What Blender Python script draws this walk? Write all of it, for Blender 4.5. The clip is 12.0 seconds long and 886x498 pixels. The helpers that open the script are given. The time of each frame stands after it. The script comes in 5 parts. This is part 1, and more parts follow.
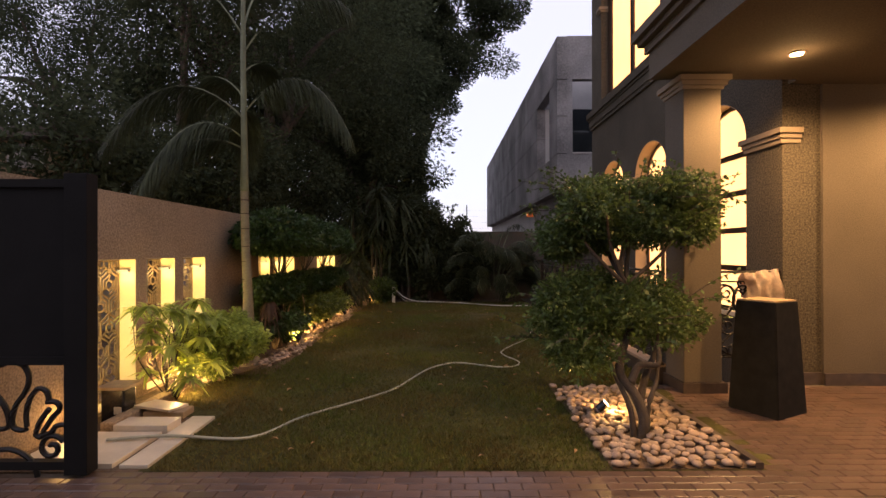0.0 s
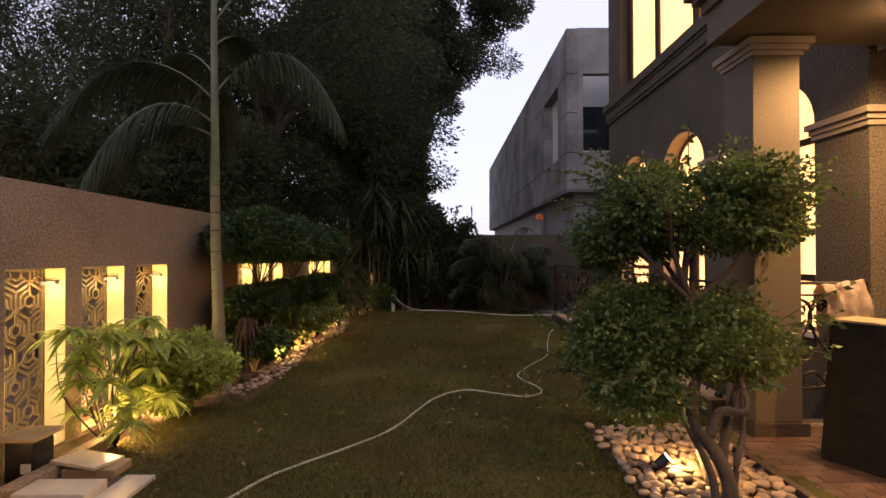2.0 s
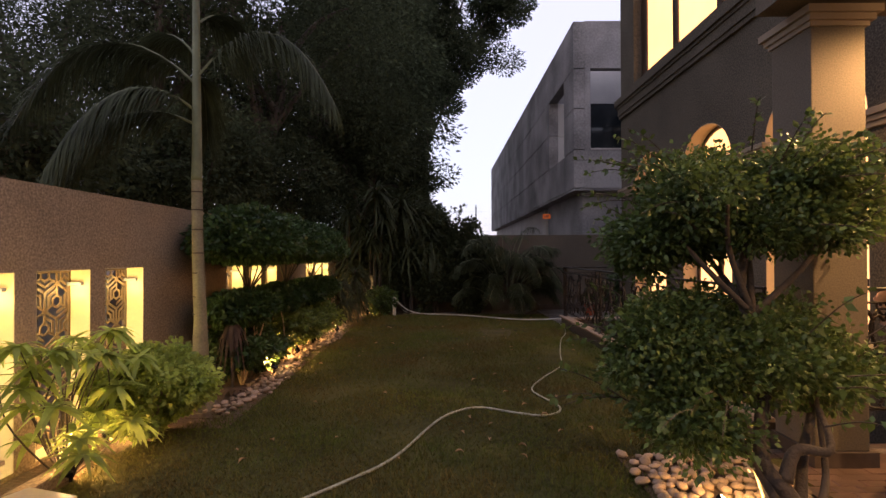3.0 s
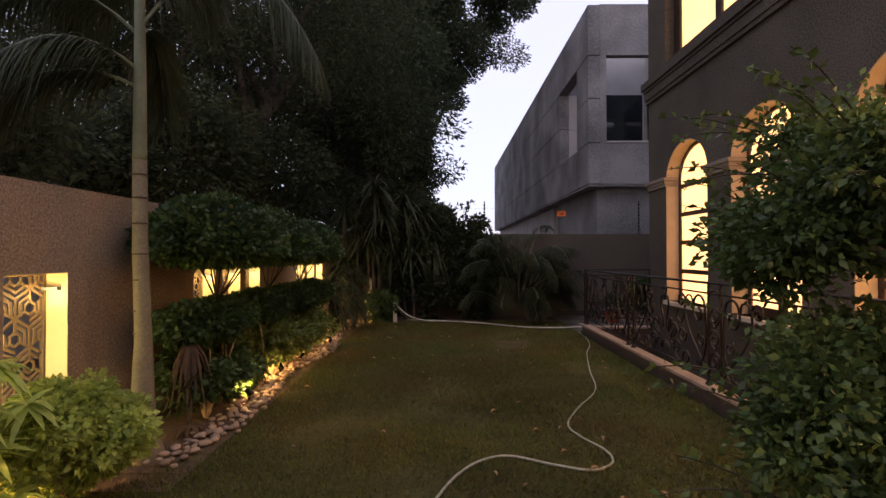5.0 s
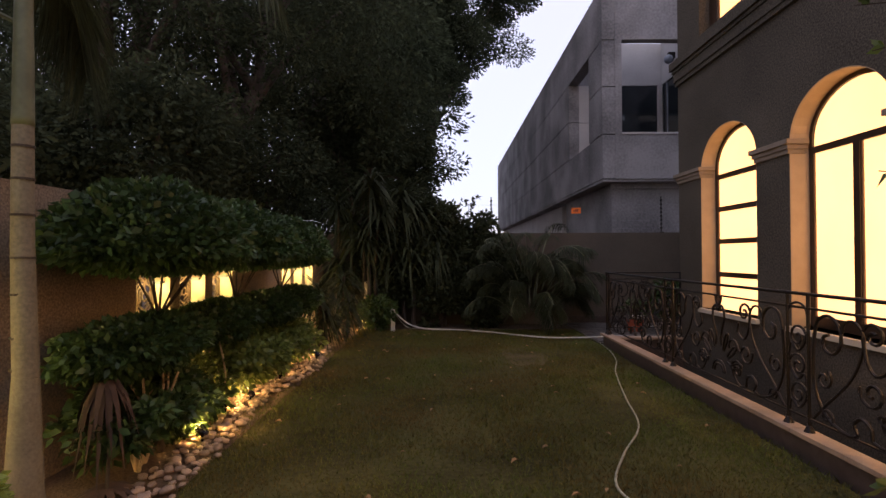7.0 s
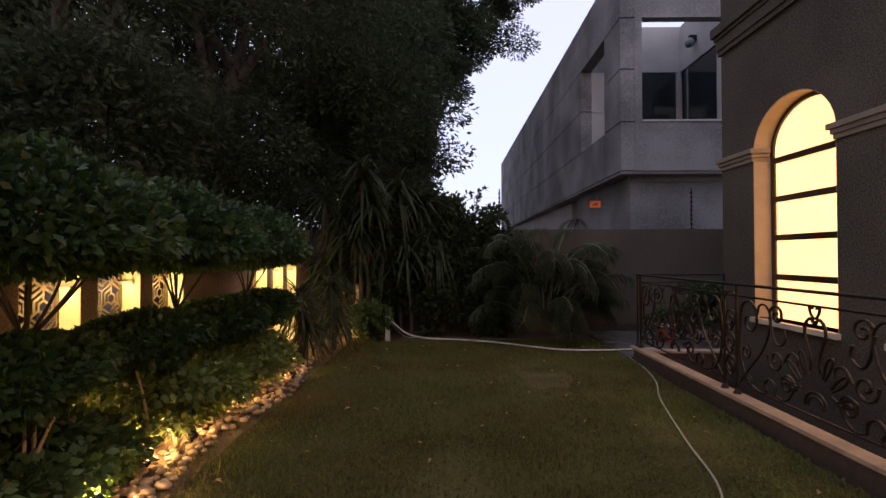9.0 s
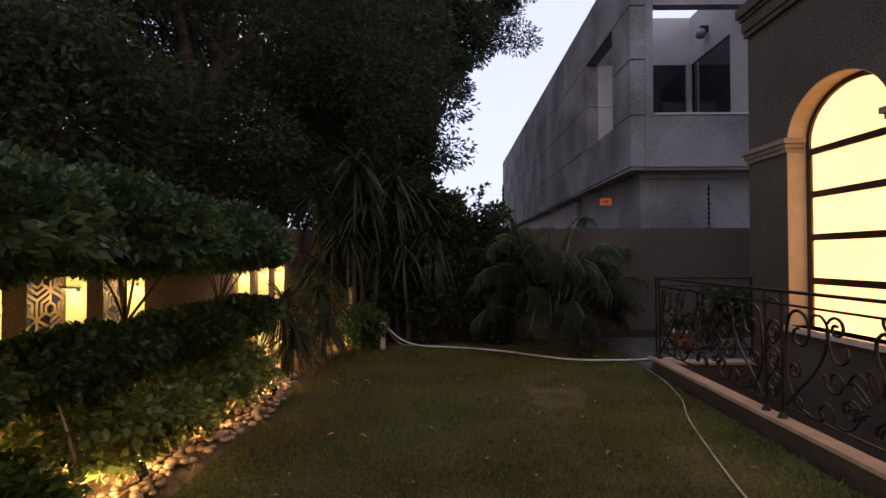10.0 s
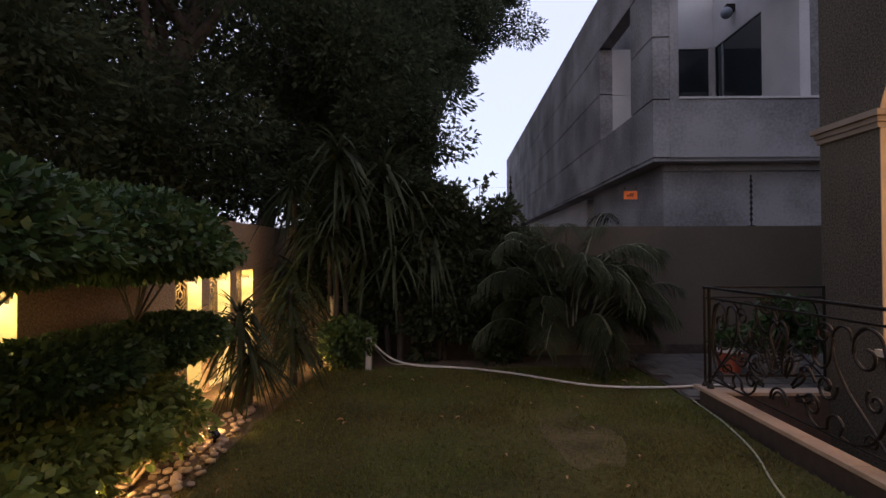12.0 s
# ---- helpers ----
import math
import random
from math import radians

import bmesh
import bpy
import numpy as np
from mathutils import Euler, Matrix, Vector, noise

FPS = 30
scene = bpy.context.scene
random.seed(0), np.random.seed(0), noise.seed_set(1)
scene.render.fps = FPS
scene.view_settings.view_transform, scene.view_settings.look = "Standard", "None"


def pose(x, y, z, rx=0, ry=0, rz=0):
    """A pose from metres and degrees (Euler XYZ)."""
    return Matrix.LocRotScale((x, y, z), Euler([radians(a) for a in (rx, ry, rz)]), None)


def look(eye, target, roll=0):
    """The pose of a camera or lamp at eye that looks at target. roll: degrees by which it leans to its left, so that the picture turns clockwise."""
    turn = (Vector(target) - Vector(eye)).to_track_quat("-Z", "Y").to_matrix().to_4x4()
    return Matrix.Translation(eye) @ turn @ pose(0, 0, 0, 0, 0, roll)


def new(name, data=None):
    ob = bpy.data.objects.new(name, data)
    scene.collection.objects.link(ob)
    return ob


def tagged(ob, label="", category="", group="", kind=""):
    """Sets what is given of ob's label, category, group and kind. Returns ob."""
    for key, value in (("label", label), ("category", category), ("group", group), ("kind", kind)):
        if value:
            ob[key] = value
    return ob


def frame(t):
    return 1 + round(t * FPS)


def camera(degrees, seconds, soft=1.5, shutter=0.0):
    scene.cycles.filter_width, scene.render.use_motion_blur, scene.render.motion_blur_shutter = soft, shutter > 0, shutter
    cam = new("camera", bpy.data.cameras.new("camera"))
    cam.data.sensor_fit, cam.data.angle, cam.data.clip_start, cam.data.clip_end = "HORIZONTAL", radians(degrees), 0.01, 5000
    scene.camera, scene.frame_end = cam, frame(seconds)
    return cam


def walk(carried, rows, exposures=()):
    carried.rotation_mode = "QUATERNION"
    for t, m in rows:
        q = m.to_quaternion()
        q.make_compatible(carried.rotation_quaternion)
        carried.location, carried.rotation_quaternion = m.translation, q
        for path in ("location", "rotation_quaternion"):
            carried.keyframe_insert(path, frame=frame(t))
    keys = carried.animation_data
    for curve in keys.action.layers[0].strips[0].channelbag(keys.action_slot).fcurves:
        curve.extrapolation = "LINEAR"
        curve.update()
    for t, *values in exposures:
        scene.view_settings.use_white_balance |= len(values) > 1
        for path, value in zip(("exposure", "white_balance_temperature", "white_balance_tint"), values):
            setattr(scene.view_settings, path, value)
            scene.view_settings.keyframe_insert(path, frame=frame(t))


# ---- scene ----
cam = camera(82.9, 12.0)
METRES, EYE, TILT, LEAN, TURN = 8.0, 1.66, 0.0, 0.0, 0.0
ROWS = [
    (0.0, 0.0, 0.0, 0.0, 0.0, 0.12, 0.13),
    (0.5, -0.0032, 0.0351, -0.0001, -0.04, 0.18, 0.14),
    (1.0, -0.0047, 0.0708, 0.001, -0.02, 0.29, 0.15),
    (1.5, -0.0069, 0.1087, 0.0027, 0.02, 0.43, 0.13),
    (2.0, -0.0105, 0.1455, 0.003, 0.06, 0.56, 0.13),
    (2.5, -0.0162, 0.1856, 0.0049, 0.07, 0.57, 0.11),
    (3.0, -0.0196, 0.2238, 0.0044, 0.15, 0.64, 0.16),
    (5.0, -0.0362, 0.3842, 0.0061, 0.22, 0.67, 0.08),
    (5.5, -0.0381, 0.4234, 0.0039, 0.27, 0.74, 0.2),
    (6.0, -0.0387, 0.4606, 0.0055, 0.32, 0.7, 0.19),
    (6.5, -0.0396, 0.5009, 0.0074, 0.35, 0.72, 0.21),
    (7.0, -0.0402, 0.5411, 0.0079, 0.42, 0.75, 0.23),
    (9.0, -0.0427, 0.7207, 0.0041, 0.6, 0.82, 0.16),
    (9.5, -0.0418, 0.7689, 0.0054, 0.65, 0.83, 0.16),
    (10.0, -0.0403, 0.8131, 0.0066, 0.71, 0.84, 0.18),
    (10.5, -0.0368, 0.8602, 0.0069, 0.79, 0.9, 0.25),
    (11.0, -0.0317, 0.9046, 0.0086, 0.92, 0.87, 0.2),
    (11.5, -0.0305, 0.9522, 0.0084, 0.98, 0.93, 0.23),
    (12.0, -0.0313, 0.9971, 0.012, 1.04, 0.87, 0.2),
]
walk(cam, [(t, pose(0, 0, EYE, TILT, LEAN, TURN) @ pose(METRES * x, METRES * y, METRES * z, 90 + pitch, roll, yaw)) for t, x, y, z, yaw, pitch, roll in ROWS],
     [(0.0, 0.0, 6250, 17), (3.0, 0.0, 6130, 18), (6.0, 0.0, 6030, 19), (9.0, -0.04, 5900, 17), (12.0, -0.1, 5750, 15)])

# ---- light ----
world = bpy.data.worlds.new("dusk_sky")
scene.world = world
world.use_nodes = True
wn, wl = world.node_tree.nodes, world.node_tree.links
sky = wn.new("ShaderNodeTexSky")
sky.sky_type = "NISHITA"
sky.sun_disc = False
sky.sun_elevation, sky.sun_rotation = radians(4), radians(200)
sky.air_density, sky.dust_density, sky.ozone_density = 1.0, 2.0, 3.0
haze = wn.new("ShaderNodeMix")
haze.data_type = "RGBA"
haze.inputs[0].default_value = 0.9
haze.inputs[7].default_value = (0.86, 0.81, 0.88, 1)
wl.new(sky.outputs[0], haze.inputs[6])
wl.new(haze.outputs[2], wn["Background"].inputs[0])
wn["Background"].inputs[1].default_value = 1.13


def lamp(kind, at, watts, colour, size=0.05, target=None, spot=None, name="lamp_light"):
    data = bpy.data.lights.new(name, kind)
    data.energy, data.color = watts, colour
    if kind == "AREA":
        data.size = size
    else:
        data.shadow_soft_size = size
    if spot:
        data.spot_size, data.spot_blend = radians(spot), 0.6
    ob = new(name, data)
    ob.matrix_world = look(at, target) if target else pose(*at)
    return ob


WARM, AMBER = (1.0, 0.56, 0.2), (1.0, 0.55, 0.16)
SLOTS = [5.0, 5.82, 6.64, 9.35, 10.17, 10.99, 13.7, 14.52, 15.34]
SLOT_W, WALL_X = 0.62, -3.44
for y in SLOTS:
    # added light on the hidden near jamb, to brighten the far jamb evenly
    strip = lamp("AREA", (WALL_X - 0.1, y + 0.03, 0.82), 10, (1.0, 0.74, 0.22), 0.03, (WALL_X - 0.1, y + 1, 0.82), name="niche_light")
    lamp("POINT", (WALL_X - 0.09, y + 0.5, 1.38), 3, (1.0, 0.66, 0.2), 0.03, name="niche_light")
    strip.data.shape, strip.data.size, strip.data.size_y = "RECTANGLE", 0.03, 1.3
for x, y in ((3.66, 5.18), (3.66, 1.6), (6.0, 5.2)):
    lamp("SPOT", (x, y, 3.65), 640, WARM, 0.05, (x, y, 0), 165, name="downlight_light")
    lamp("POINT", (x, y, 3.5), 9, WARM, 0.05, name="downlight_light")

# ---- materials ----


def material(name, colour, rough=0.8, metal=0.0, var=0.25, scale=6.0, fine=60.0, bump=0.3, dist=0.01, tint=None, rand=0.0, emit=0.0, spec=0.5, gain=2.6, grit=0.8):
    m = bpy.data.materials.new(name)
    m.use_nodes = True
    n, l = m.node_tree.nodes, m.node_tree.links
    b = n["Principled BSDF"]
    b.inputs["Roughness"].default_value, b.inputs["Metallic"].default_value = rough, metal
    b.inputs["Specular IOR Level"].default_value = spec
    co = n.new("ShaderNodeTexCoord")
    big, small = n.new("ShaderNodeTexNoise"), n.new("ShaderNodeTexNoise")
    for t, sc_, d in ((big, scale, 4), (small, fine, 3)):
        t.inputs["Scale"].default_value, t.inputs["Detail"].default_value = sc_, d
        l.new(co.outputs["Object"], t.inputs["Vector"])
    ramp = n.new("ShaderNodeMix")
    ramp.data_type = "RGBA"
    c2 = tint or [c * (1 - var) for c in colour]
    c1 = [min(1, c * (1 + var)) for c in colour]
    ramp.inputs[6].default_value, ramp.inputs[7].default_value = (*c1, 1), (*c2, 1)
    mixf = n.new("ShaderNodeMath")
    mixf.operation = "MULTIPLY_ADD"
    l.new(small.outputs[0], mixf.inputs[0])
    mixf.inputs[1].default_value = grit
    add = n.new("ShaderNodeMath")
    add.operation = "MULTIPLY_ADD"
    l.new(big.outputs[0], add.inputs[0])
    add.inputs[1].default_value, add.inputs[2].default_value = gain, 0.5 - gain / 2 - grit / 2
    l.new(add.outputs[0], mixf.inputs[2])
    mixf.use_clamp = True
    l.new(mixf.outputs[0], ramp.inputs[0])
    out = ramp.outputs[2]
    if rand:
        info = n.new("ShaderNodeObjectInfo")
        geo = n.new("ShaderNodeNewGeometry")
        a = n.new("ShaderNodeMath")
        l.new(info.outputs["Random"], a.inputs[0])
        l.new(geo.outputs["Random Per Island"], a.inputs[1])
        fr = n.new("ShaderNodeMath")
        fr.operation = "FRACT"
        l.new(a.outputs[0], fr.inputs[0])
        val = n.new("ShaderNodeMapRange")
        l.new(fr.outputs[0], val.inputs[0])
        val.inputs[3].default_value, val.inputs[4].default_value = 1 - rand, 1 + rand
        hsv = n.new("ShaderNodeHueSaturation")
        l.new(out, hsv.inputs["Color"])
        l.new(val.outputs[0], hsv.inputs["Value"])
        out = hsv.outputs[0]
    l.new(out, b.inputs["Base Color"])
    if bump:
        bp = n.new("ShaderNodeBump")
        bp.inputs["Strength"].default_value, bp.inputs["Distance"].default_value = bump, dist
        l.new(small.outputs[0], bp.inputs["Height"])
        l.new(bp.outputs[0], b.inputs["Normal"])
    if emit:
        l.new(out, b.inputs["Emission Color"])
        b.inputs["Emission Strength"].default_value = emit
    return m


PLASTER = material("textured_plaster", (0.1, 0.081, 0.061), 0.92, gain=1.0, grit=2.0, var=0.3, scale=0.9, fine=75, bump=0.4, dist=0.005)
# darker copy of the plaster, with the trees' shade put into its colour
HOUSE_PLASTER_SHADED = material("shaded_house_plaster", (0.078, 0.066, 0.05), 0.92, gain=1.0, grit=2.6, var=0.5, scale=0.9, fine=45, bump=0.6, dist=0.012, spec=0.2)
# boundary plaster with the lamps' warm light put into its colour
PLASTER_WALL_LIT = material("lit_boundary_plaster", (0.275, 0.2, 0.13), 0.92, gain=1.2, grit=2.4, var=0.42, scale=0.9, fine=55, bump=0.5, dist=0.008)
TRIM = material("cornice_paint", (0.22, 0.172, 0.125), 0.8, var=0.1, scale=3, fine=70, bump=0.2, dist=0.003)
CONCRETE = material("grey_concrete_panel", (0.188, 0.18, 0.184), 0.85, gain=3.0, grit=1.3, var=0.42, scale=0.55, fine=14, bump=0.2, dist=0.005)
CONCRETE_LIGHT = material("pale_concrete", (0.42, 0.405, 0.4), 0.85, var=0.12, scale=0.7, fine=25, bump=0.2)
IRON = material("black_wrought_iron", (0.02, 0.016, 0.014), 0.45, 0.6, var=0.3, scale=12, fine=120, bump=0.2, dist=0.002)
GATE = material("black_gate_sheet", (0.007, 0.006, 0.006), 0.8, 0.0, var=0.3, scale=3, fine=60, bump=0.1, dist=0.002, spec=0.2)
SCREEN = material("tan_metal_screen", (0.17, 0.115, 0.065), 0.55, 0.2, var=0.15, scale=5, fine=60, bump=0.1, dist=0.002)
DARK_WOOD = material("dark_stained_frame", (0.035, 0.018, 0.01), 0.4, var=0.3, scale=5, fine=80, bump=0.1, dist=0.002)
MARBLE = material("cream_marble", (0.55, 0.48, 0.38), 0.35, var=0.12, scale=3, fine=25, bump=0.05, dist=0.002)
GRASS_SOIL = material("lawn_ground", (0.058, 0.053, 0.018), 0.95, grit=1.8, var=0.45, scale=0.9, fine=22, bump=0.8, dist=0.02, spec=0.1)
GRASS = material("lawn_grass", (0.066, 0.084, 0.016), 0.7, grit=1.6, var=0.4, scale=0.7, fine=11, bump=0, spec=0.1, tint=(0.12, 0.085, 0.026), rand=0.3)
BARE = material("worn_lawn_earth", (0.078, 0.064, 0.03), 0.95, grit=1.8, var=0.4, scale=2, fine=24, bump=0.8, dist=0.02, spec=0.1)
SOIL = material("brown_bed_soil", (0.11, 0.07, 0.04), 0.95, grit=2.2, var=0.35, scale=3, fine=40, bump=0.9, dist=0.03)
BRICK = material("red_paver", (0.088, 0.054, 0.041), 0.36, var=0.3, scale=4, fine=60, bump=0.4, dist=0.004, rand=0.25)
JOINT = material("paver_joint_sand", (0.09, 0.07, 0.055), 0.9, var=0.3, scale=4, fine=80, bump=0.5)
PLINTH = material("dark_granite_plinth", (0.06, 0.045, 0.04), 0.35, var=0.3, scale=10, fine=120, bump=0.05)
PANE = material("frosted_lit_glass", (1.0, 0.5, 0.175), 0.3, var=0.06, scale=0.9, fine=2, bump=0, emit=2.5)
REVEAL = material("cream_reveal_paint", (0.4, 0.3, 0.19), 0.8, var=0.12, scale=3, fine=70, bump=0.3, dist=0.004)
GLASS_DARK = material("dark_window_glass", (0.02, 0.025, 0.03), 0.06, var=0.2, scale=1, fine=6, bump=0)


def leaf_material(name, colour, tint, rough=0.5, glow=0.35, spec=0.3):
    """Leaf green with light coming through it."""
    m = material(name, colour, rough, var=0.3, scale=2.5, fine=30, bump=0, tint=tint, rand=0.35, spec=spec)
    n, l = m.node_tree.nodes, m.node_tree.links
    tr, mx = n.new("ShaderNodeBsdfTranslucent"), n.new("ShaderNodeMixShader")
    l.new(n["Principled BSDF"].inputs["Base Color"].links[0].from_socket, tr.inputs[0])
    l.new(n["Principled BSDF"].outputs[0], mx.inputs[1])
    l.new(tr.outputs[0], mx.inputs[2])
    mx.inputs[0].default_value = glow
    l.new(mx.outputs[0], n["Material Output"].inputs[0])
    return m


LEAF_DARK = leaf_material("dark_tree_leaf", (0.052, 0.062, 0.032), (0.028, 0.035, 0.018), 0.8, 0.3, 0.08)
LEAF_HEDGE = leaf_material("hedge_leaf", (0.05, 0.085, 0.025), (0.03, 0.055, 0.018), 0.4, 0.3)
LEAF_FICUS = leaf_material("ficus_leaf", (0.078, 0.115, 0.03), (0.046, 0.075, 0.021), 0.4, 0.3)
# low shrub leaf brightened: the bed lamps' light is put into its colour
LEAF_LOW_LIT = leaf_material("lit_shrub_leaf", (0.16, 0.2, 0.05), (0.1, 0.135, 0.035), 0.4, 0.4)
LEAF_BRIGHT = leaf_material("young_leaf", (0.36, 0.42, 0.1), (0.24, 0.31, 0.075), 0.35, 0.5)
LEAF_PALM = leaf_material("palm_leaf", (0.042, 0.05, 0.023), (0.024, 0.03, 0.015), 0.65, 0.3, 0.14)
LEAF_PLUME = leaf_material("plume_palm_leaf", (0.052, 0.06, 0.028), (0.03, 0.036, 0.018), 0.6, 0.3, 0.2)
LEAF_DRY = material("dry_leaf", (0.28, 0.17, 0.08), 0.8, var=0.3, scale=10, fine=60, bump=0.2, rand=0.3)
BARK = material("brown_bark", (0.055, 0.04, 0.028), 0.9, var=0.4, scale=4, fine=62, bump=0.8, dist=0.011)
# pale shrub stems; also paints lamp light on a ficus limb and dragon trunk
BARK_PALE_LIT = material("pale_lit_bark", (0.4, 0.3, 0.2), 0.85, var=0.35, scale=8, fine=60, bump=0.6, dist=0.008)
PALM_TRUNK = material("grey_palm_trunk", (0.17, 0.145, 0.095), 0.8, grit=2.0, var=0.25, scale=3, fine=50, bump=0.5, dist=0.006)
PALM_SHAFT = material("green_palm_crownshaft", (0.13, 0.14, 0.075), 0.6, var=0.25, scale=3, fine=30, bump=0.2, dist=0.004)
PEBBLE = material("river_pebble", (0.28, 0.2, 0.145), 0.7, var=0.2, scale=10, fine=80, bump=0.2, dist=0.003, rand=0.35)
HOSE = material("pale_rubber_hose", (0.34, 0.33, 0.24), 0.5, var=0.2, scale=6, fine=60, bump=0.1)
WHITE_PIPE = material("white_plastic_pipe", (0.55, 0.53, 0.48), 0.4, var=0.15, scale=5, fine=40, bump=0.05)
BLACK_TIN = material("black_paint_tin", (0.012, 0.014, 0.02), 0.25, 0.3, var=0.4, scale=7, fine=50, bump=0.05)
BLACK_BOX = material("black_granite_planter", (0.01, 0.009, 0.008), 0.7, var=0.4, scale=9, fine=90, bump=0.1, spec=0.12)
TAN_BOARD = material("tan_board", (0.32, 0.23, 0.13), 0.7, var=0.15, scale=6, fine=60, bump=0.1)
CLOTH = material("pale_pink_cloth", (0.6, 0.48, 0.4), 0.95, var=0.25, scale=14, fine=160, bump=0.3, dist=0.004)
TERRACOTTA = material("red_terracotta", (0.3, 0.07, 0.035), 0.7, var=0.2, scale=6, fine=60, bump=0.2)
ORANGE = material("orange_sign_paint", (0.9, 0.2, 0.03), 0.6, var=0.2, scale=8, fine=60, bump=0)
LENS = material("spot_lens", (1.0, 0.7, 0.3), 0.2, var=0.05, bump=0, emit=20.0)
DOWNLIGHT = material("downlight_lens", (1.0, 0.72, 0.36), 0.2, var=0.02, bump=0, emit=14.0)
SHED = material("blue_grey_sheet", (0.22, 0.24, 0.28), 0.6, var=0.2, scale=2, fine=30, bump=0.2)
COPING = material("buff_stone_coping", (0.33, 0.24, 0.17), 0.7, var=0.25, scale=3, fine=50, bump=0.3, dist=0.003)
WITHERED = material("withered_leaf", (0.06, 0.034, 0.022), 0.9, var=0.3, scale=10, fine=60, bump=0.2, rand=0.3)
BEAD = material("brown_glazing_bead", (0.2, 0.11, 0.05), 0.5, var=0.2, scale=6, fine=60, bump=0.1)
CREAM = material("cream_paint", (0.62, 0.52, 0.34), 0.8, var=0.08, scale=3, fine=60, bump=0.2, dist=0.002)
TILE_DARK = material("grey_slate_tile", (0.085, 0.076, 0.068), 0.55, var=0.25, scale=3, fine=50, bump=0.2, rand=0.25)

# ---- helpers of this scene ----


def base_of(ob):
    at = Vector()
    while ob:
        at += ob.location
        ob = ob.parent
    return at


def thing(name, label, category, at=(0, 0, 0), group="", kind=""):
    ob = new(name)
    ob.location = at
    ob.empty_display_size = 0.1
    return tagged(ob, label, category, group, kind)


def finish(name, me, mat, parent, label, smooth):
    if mat:
        me.materials.append(mat)
    if parent:
        me.transform(Matrix.Translation(-base_of(parent)))
    if smooth:
        me.shade_smooth()
    ob = new(name, me)
    ob.parent = parent
    if label:
        ob["label"] = label
    return ob


def part(name, bm, mat, parent=None, label="", smooth=False):
    me = bpy.data.meshes.new(name)
    bmesh.ops.recalc_face_normals(bm, faces=bm.faces)
    bm.to_mesh(me)
    bm.free()
    return finish(name, me, mat, parent, label, smooth)


def raw(name, verts, faces, mat, parent=None, label="", smooth=False):
    me = bpy.data.meshes.new(name)
    me.from_pydata(verts, [], faces)
    return finish(name, me, mat, parent, label, smooth)


def box(bm, x0, y0, z0, x1, y1, z1, bevel=0.0):
    r = bmesh.ops.create_cube(bm, size=1, matrix=Matrix.LocRotScale(((x0 + x1) / 2, (y0 + y1) / 2, (z0 + z1) / 2), None, (abs(x1 - x0), abs(y1 - y0), abs(z1 - z0))))
    if bevel:
        es = {e for v in r["verts"] for e in v.link_edges}
        bmesh.ops.bevel(bm, geom=list(es), offset=bevel, segments=2, affect="EDGES", profile=0.6)
    return bm


def boxes(*rows, bevel=0.0):
    bm = bmesh.new()
    for r in rows:
        box(bm, *r, bevel=bevel)
    return bm


def prism(bm, pts, axis, a0, a1):
    """A closed prism of a flat outline, along one axis."""
    def at(p, a):
        return {"x": (a, p[0], p[1]), "y": (p[0], a, p[1]), "z": (p[0], p[1], a)}[axis]
    lo, hi = [bm.verts.new(at(p, a0)) for p in pts], [bm.verts.new(at(p, a1)) for p in pts]
    n = len(pts)
    bm.faces.new(lo)
    bm.faces.new(hi)
    for i in range(n):
        bm.faces.new((lo[i], lo[(i + 1) % n], hi[(i + 1) % n], hi[i]))
    return bm


def tube(bm, pts, radius, sides=6, radius_end=None, caps=True):
    """A round bar along a line of points."""
    pts = [Vector(p) for p in pts]
    rings, n = [], len(pts)
    up = Vector((0.31, 0.17, 0.93))
    for i, p in enumerate(pts):
        d = (pts[min(i + 1, n - 1)] - pts[max(i - 1, 0)]).normalized()
        a = d.cross(up)
        if a.length < 0.1:
            a = d.cross(Vector((1, 0, 0)))
        a.normalize()
        b = d.cross(a)
        r = radius if radius_end is None else radius + (radius_end - radius) * i / (n - 1)
        rings.append([bm.verts.new(p + r * (math.cos(k * math.tau / sides) * a + math.sin(k * math.tau / sides) * b)) for k in range(sides)])
    for r0, r1 in zip(rings, rings[1:]):
        for k in range(sides):
            bm.faces.new((r0[k], r0[(k + 1) % sides], r1[(k + 1) % sides], r1[k]))
    if caps:
        bm.faces.new(rings[0])
        bm.faces.new(rings[-1])
    return bm


def smooth_line(pts, n=6):
    """Catmull-Rom through the points."""
    P = [Vector(p) for p in pts]
    P = [P[0]] + P + [P[-1]]
    out = []
    for i in range(1, len(P) - 2):
        for k in range(n):
            t = k / n
            out.append(0.5 * (2 * P[i] + (P[i + 1] - P[i - 1]) * t + (2 * P[i - 1] - 5 * P[i] + 4 * P[i + 1] - P[i + 2]) * t * t + (3 * P[i] - P[i - 1] - 3 * P[i + 1] + P[i + 2]) * t ** 3))
    return out + [P[-1]]


def single(name, bm, mat, label, category="", kind="", group="", smooth=False):
    return tagged(part(name, bm, mat, None, label, smooth), label, category, group, kind)


# ---- ground ----
NWALL, FX = 16.93, 4.2  # faces of the garden's end wall and of the house
single("ground", boxes((-300, -60, -0.4, 2.8, 500, -0.06), (FX + 0.2, -60, -0.4, 300, 500, -0.06), (2.8, -60, -0.4, FX + 0.2, 6.28, -0.06), (2.8, 14.08, -0.4, FX + 0.2, 500, -0.06)), SOIL, "bare brown earth around the plot", kind="structure")
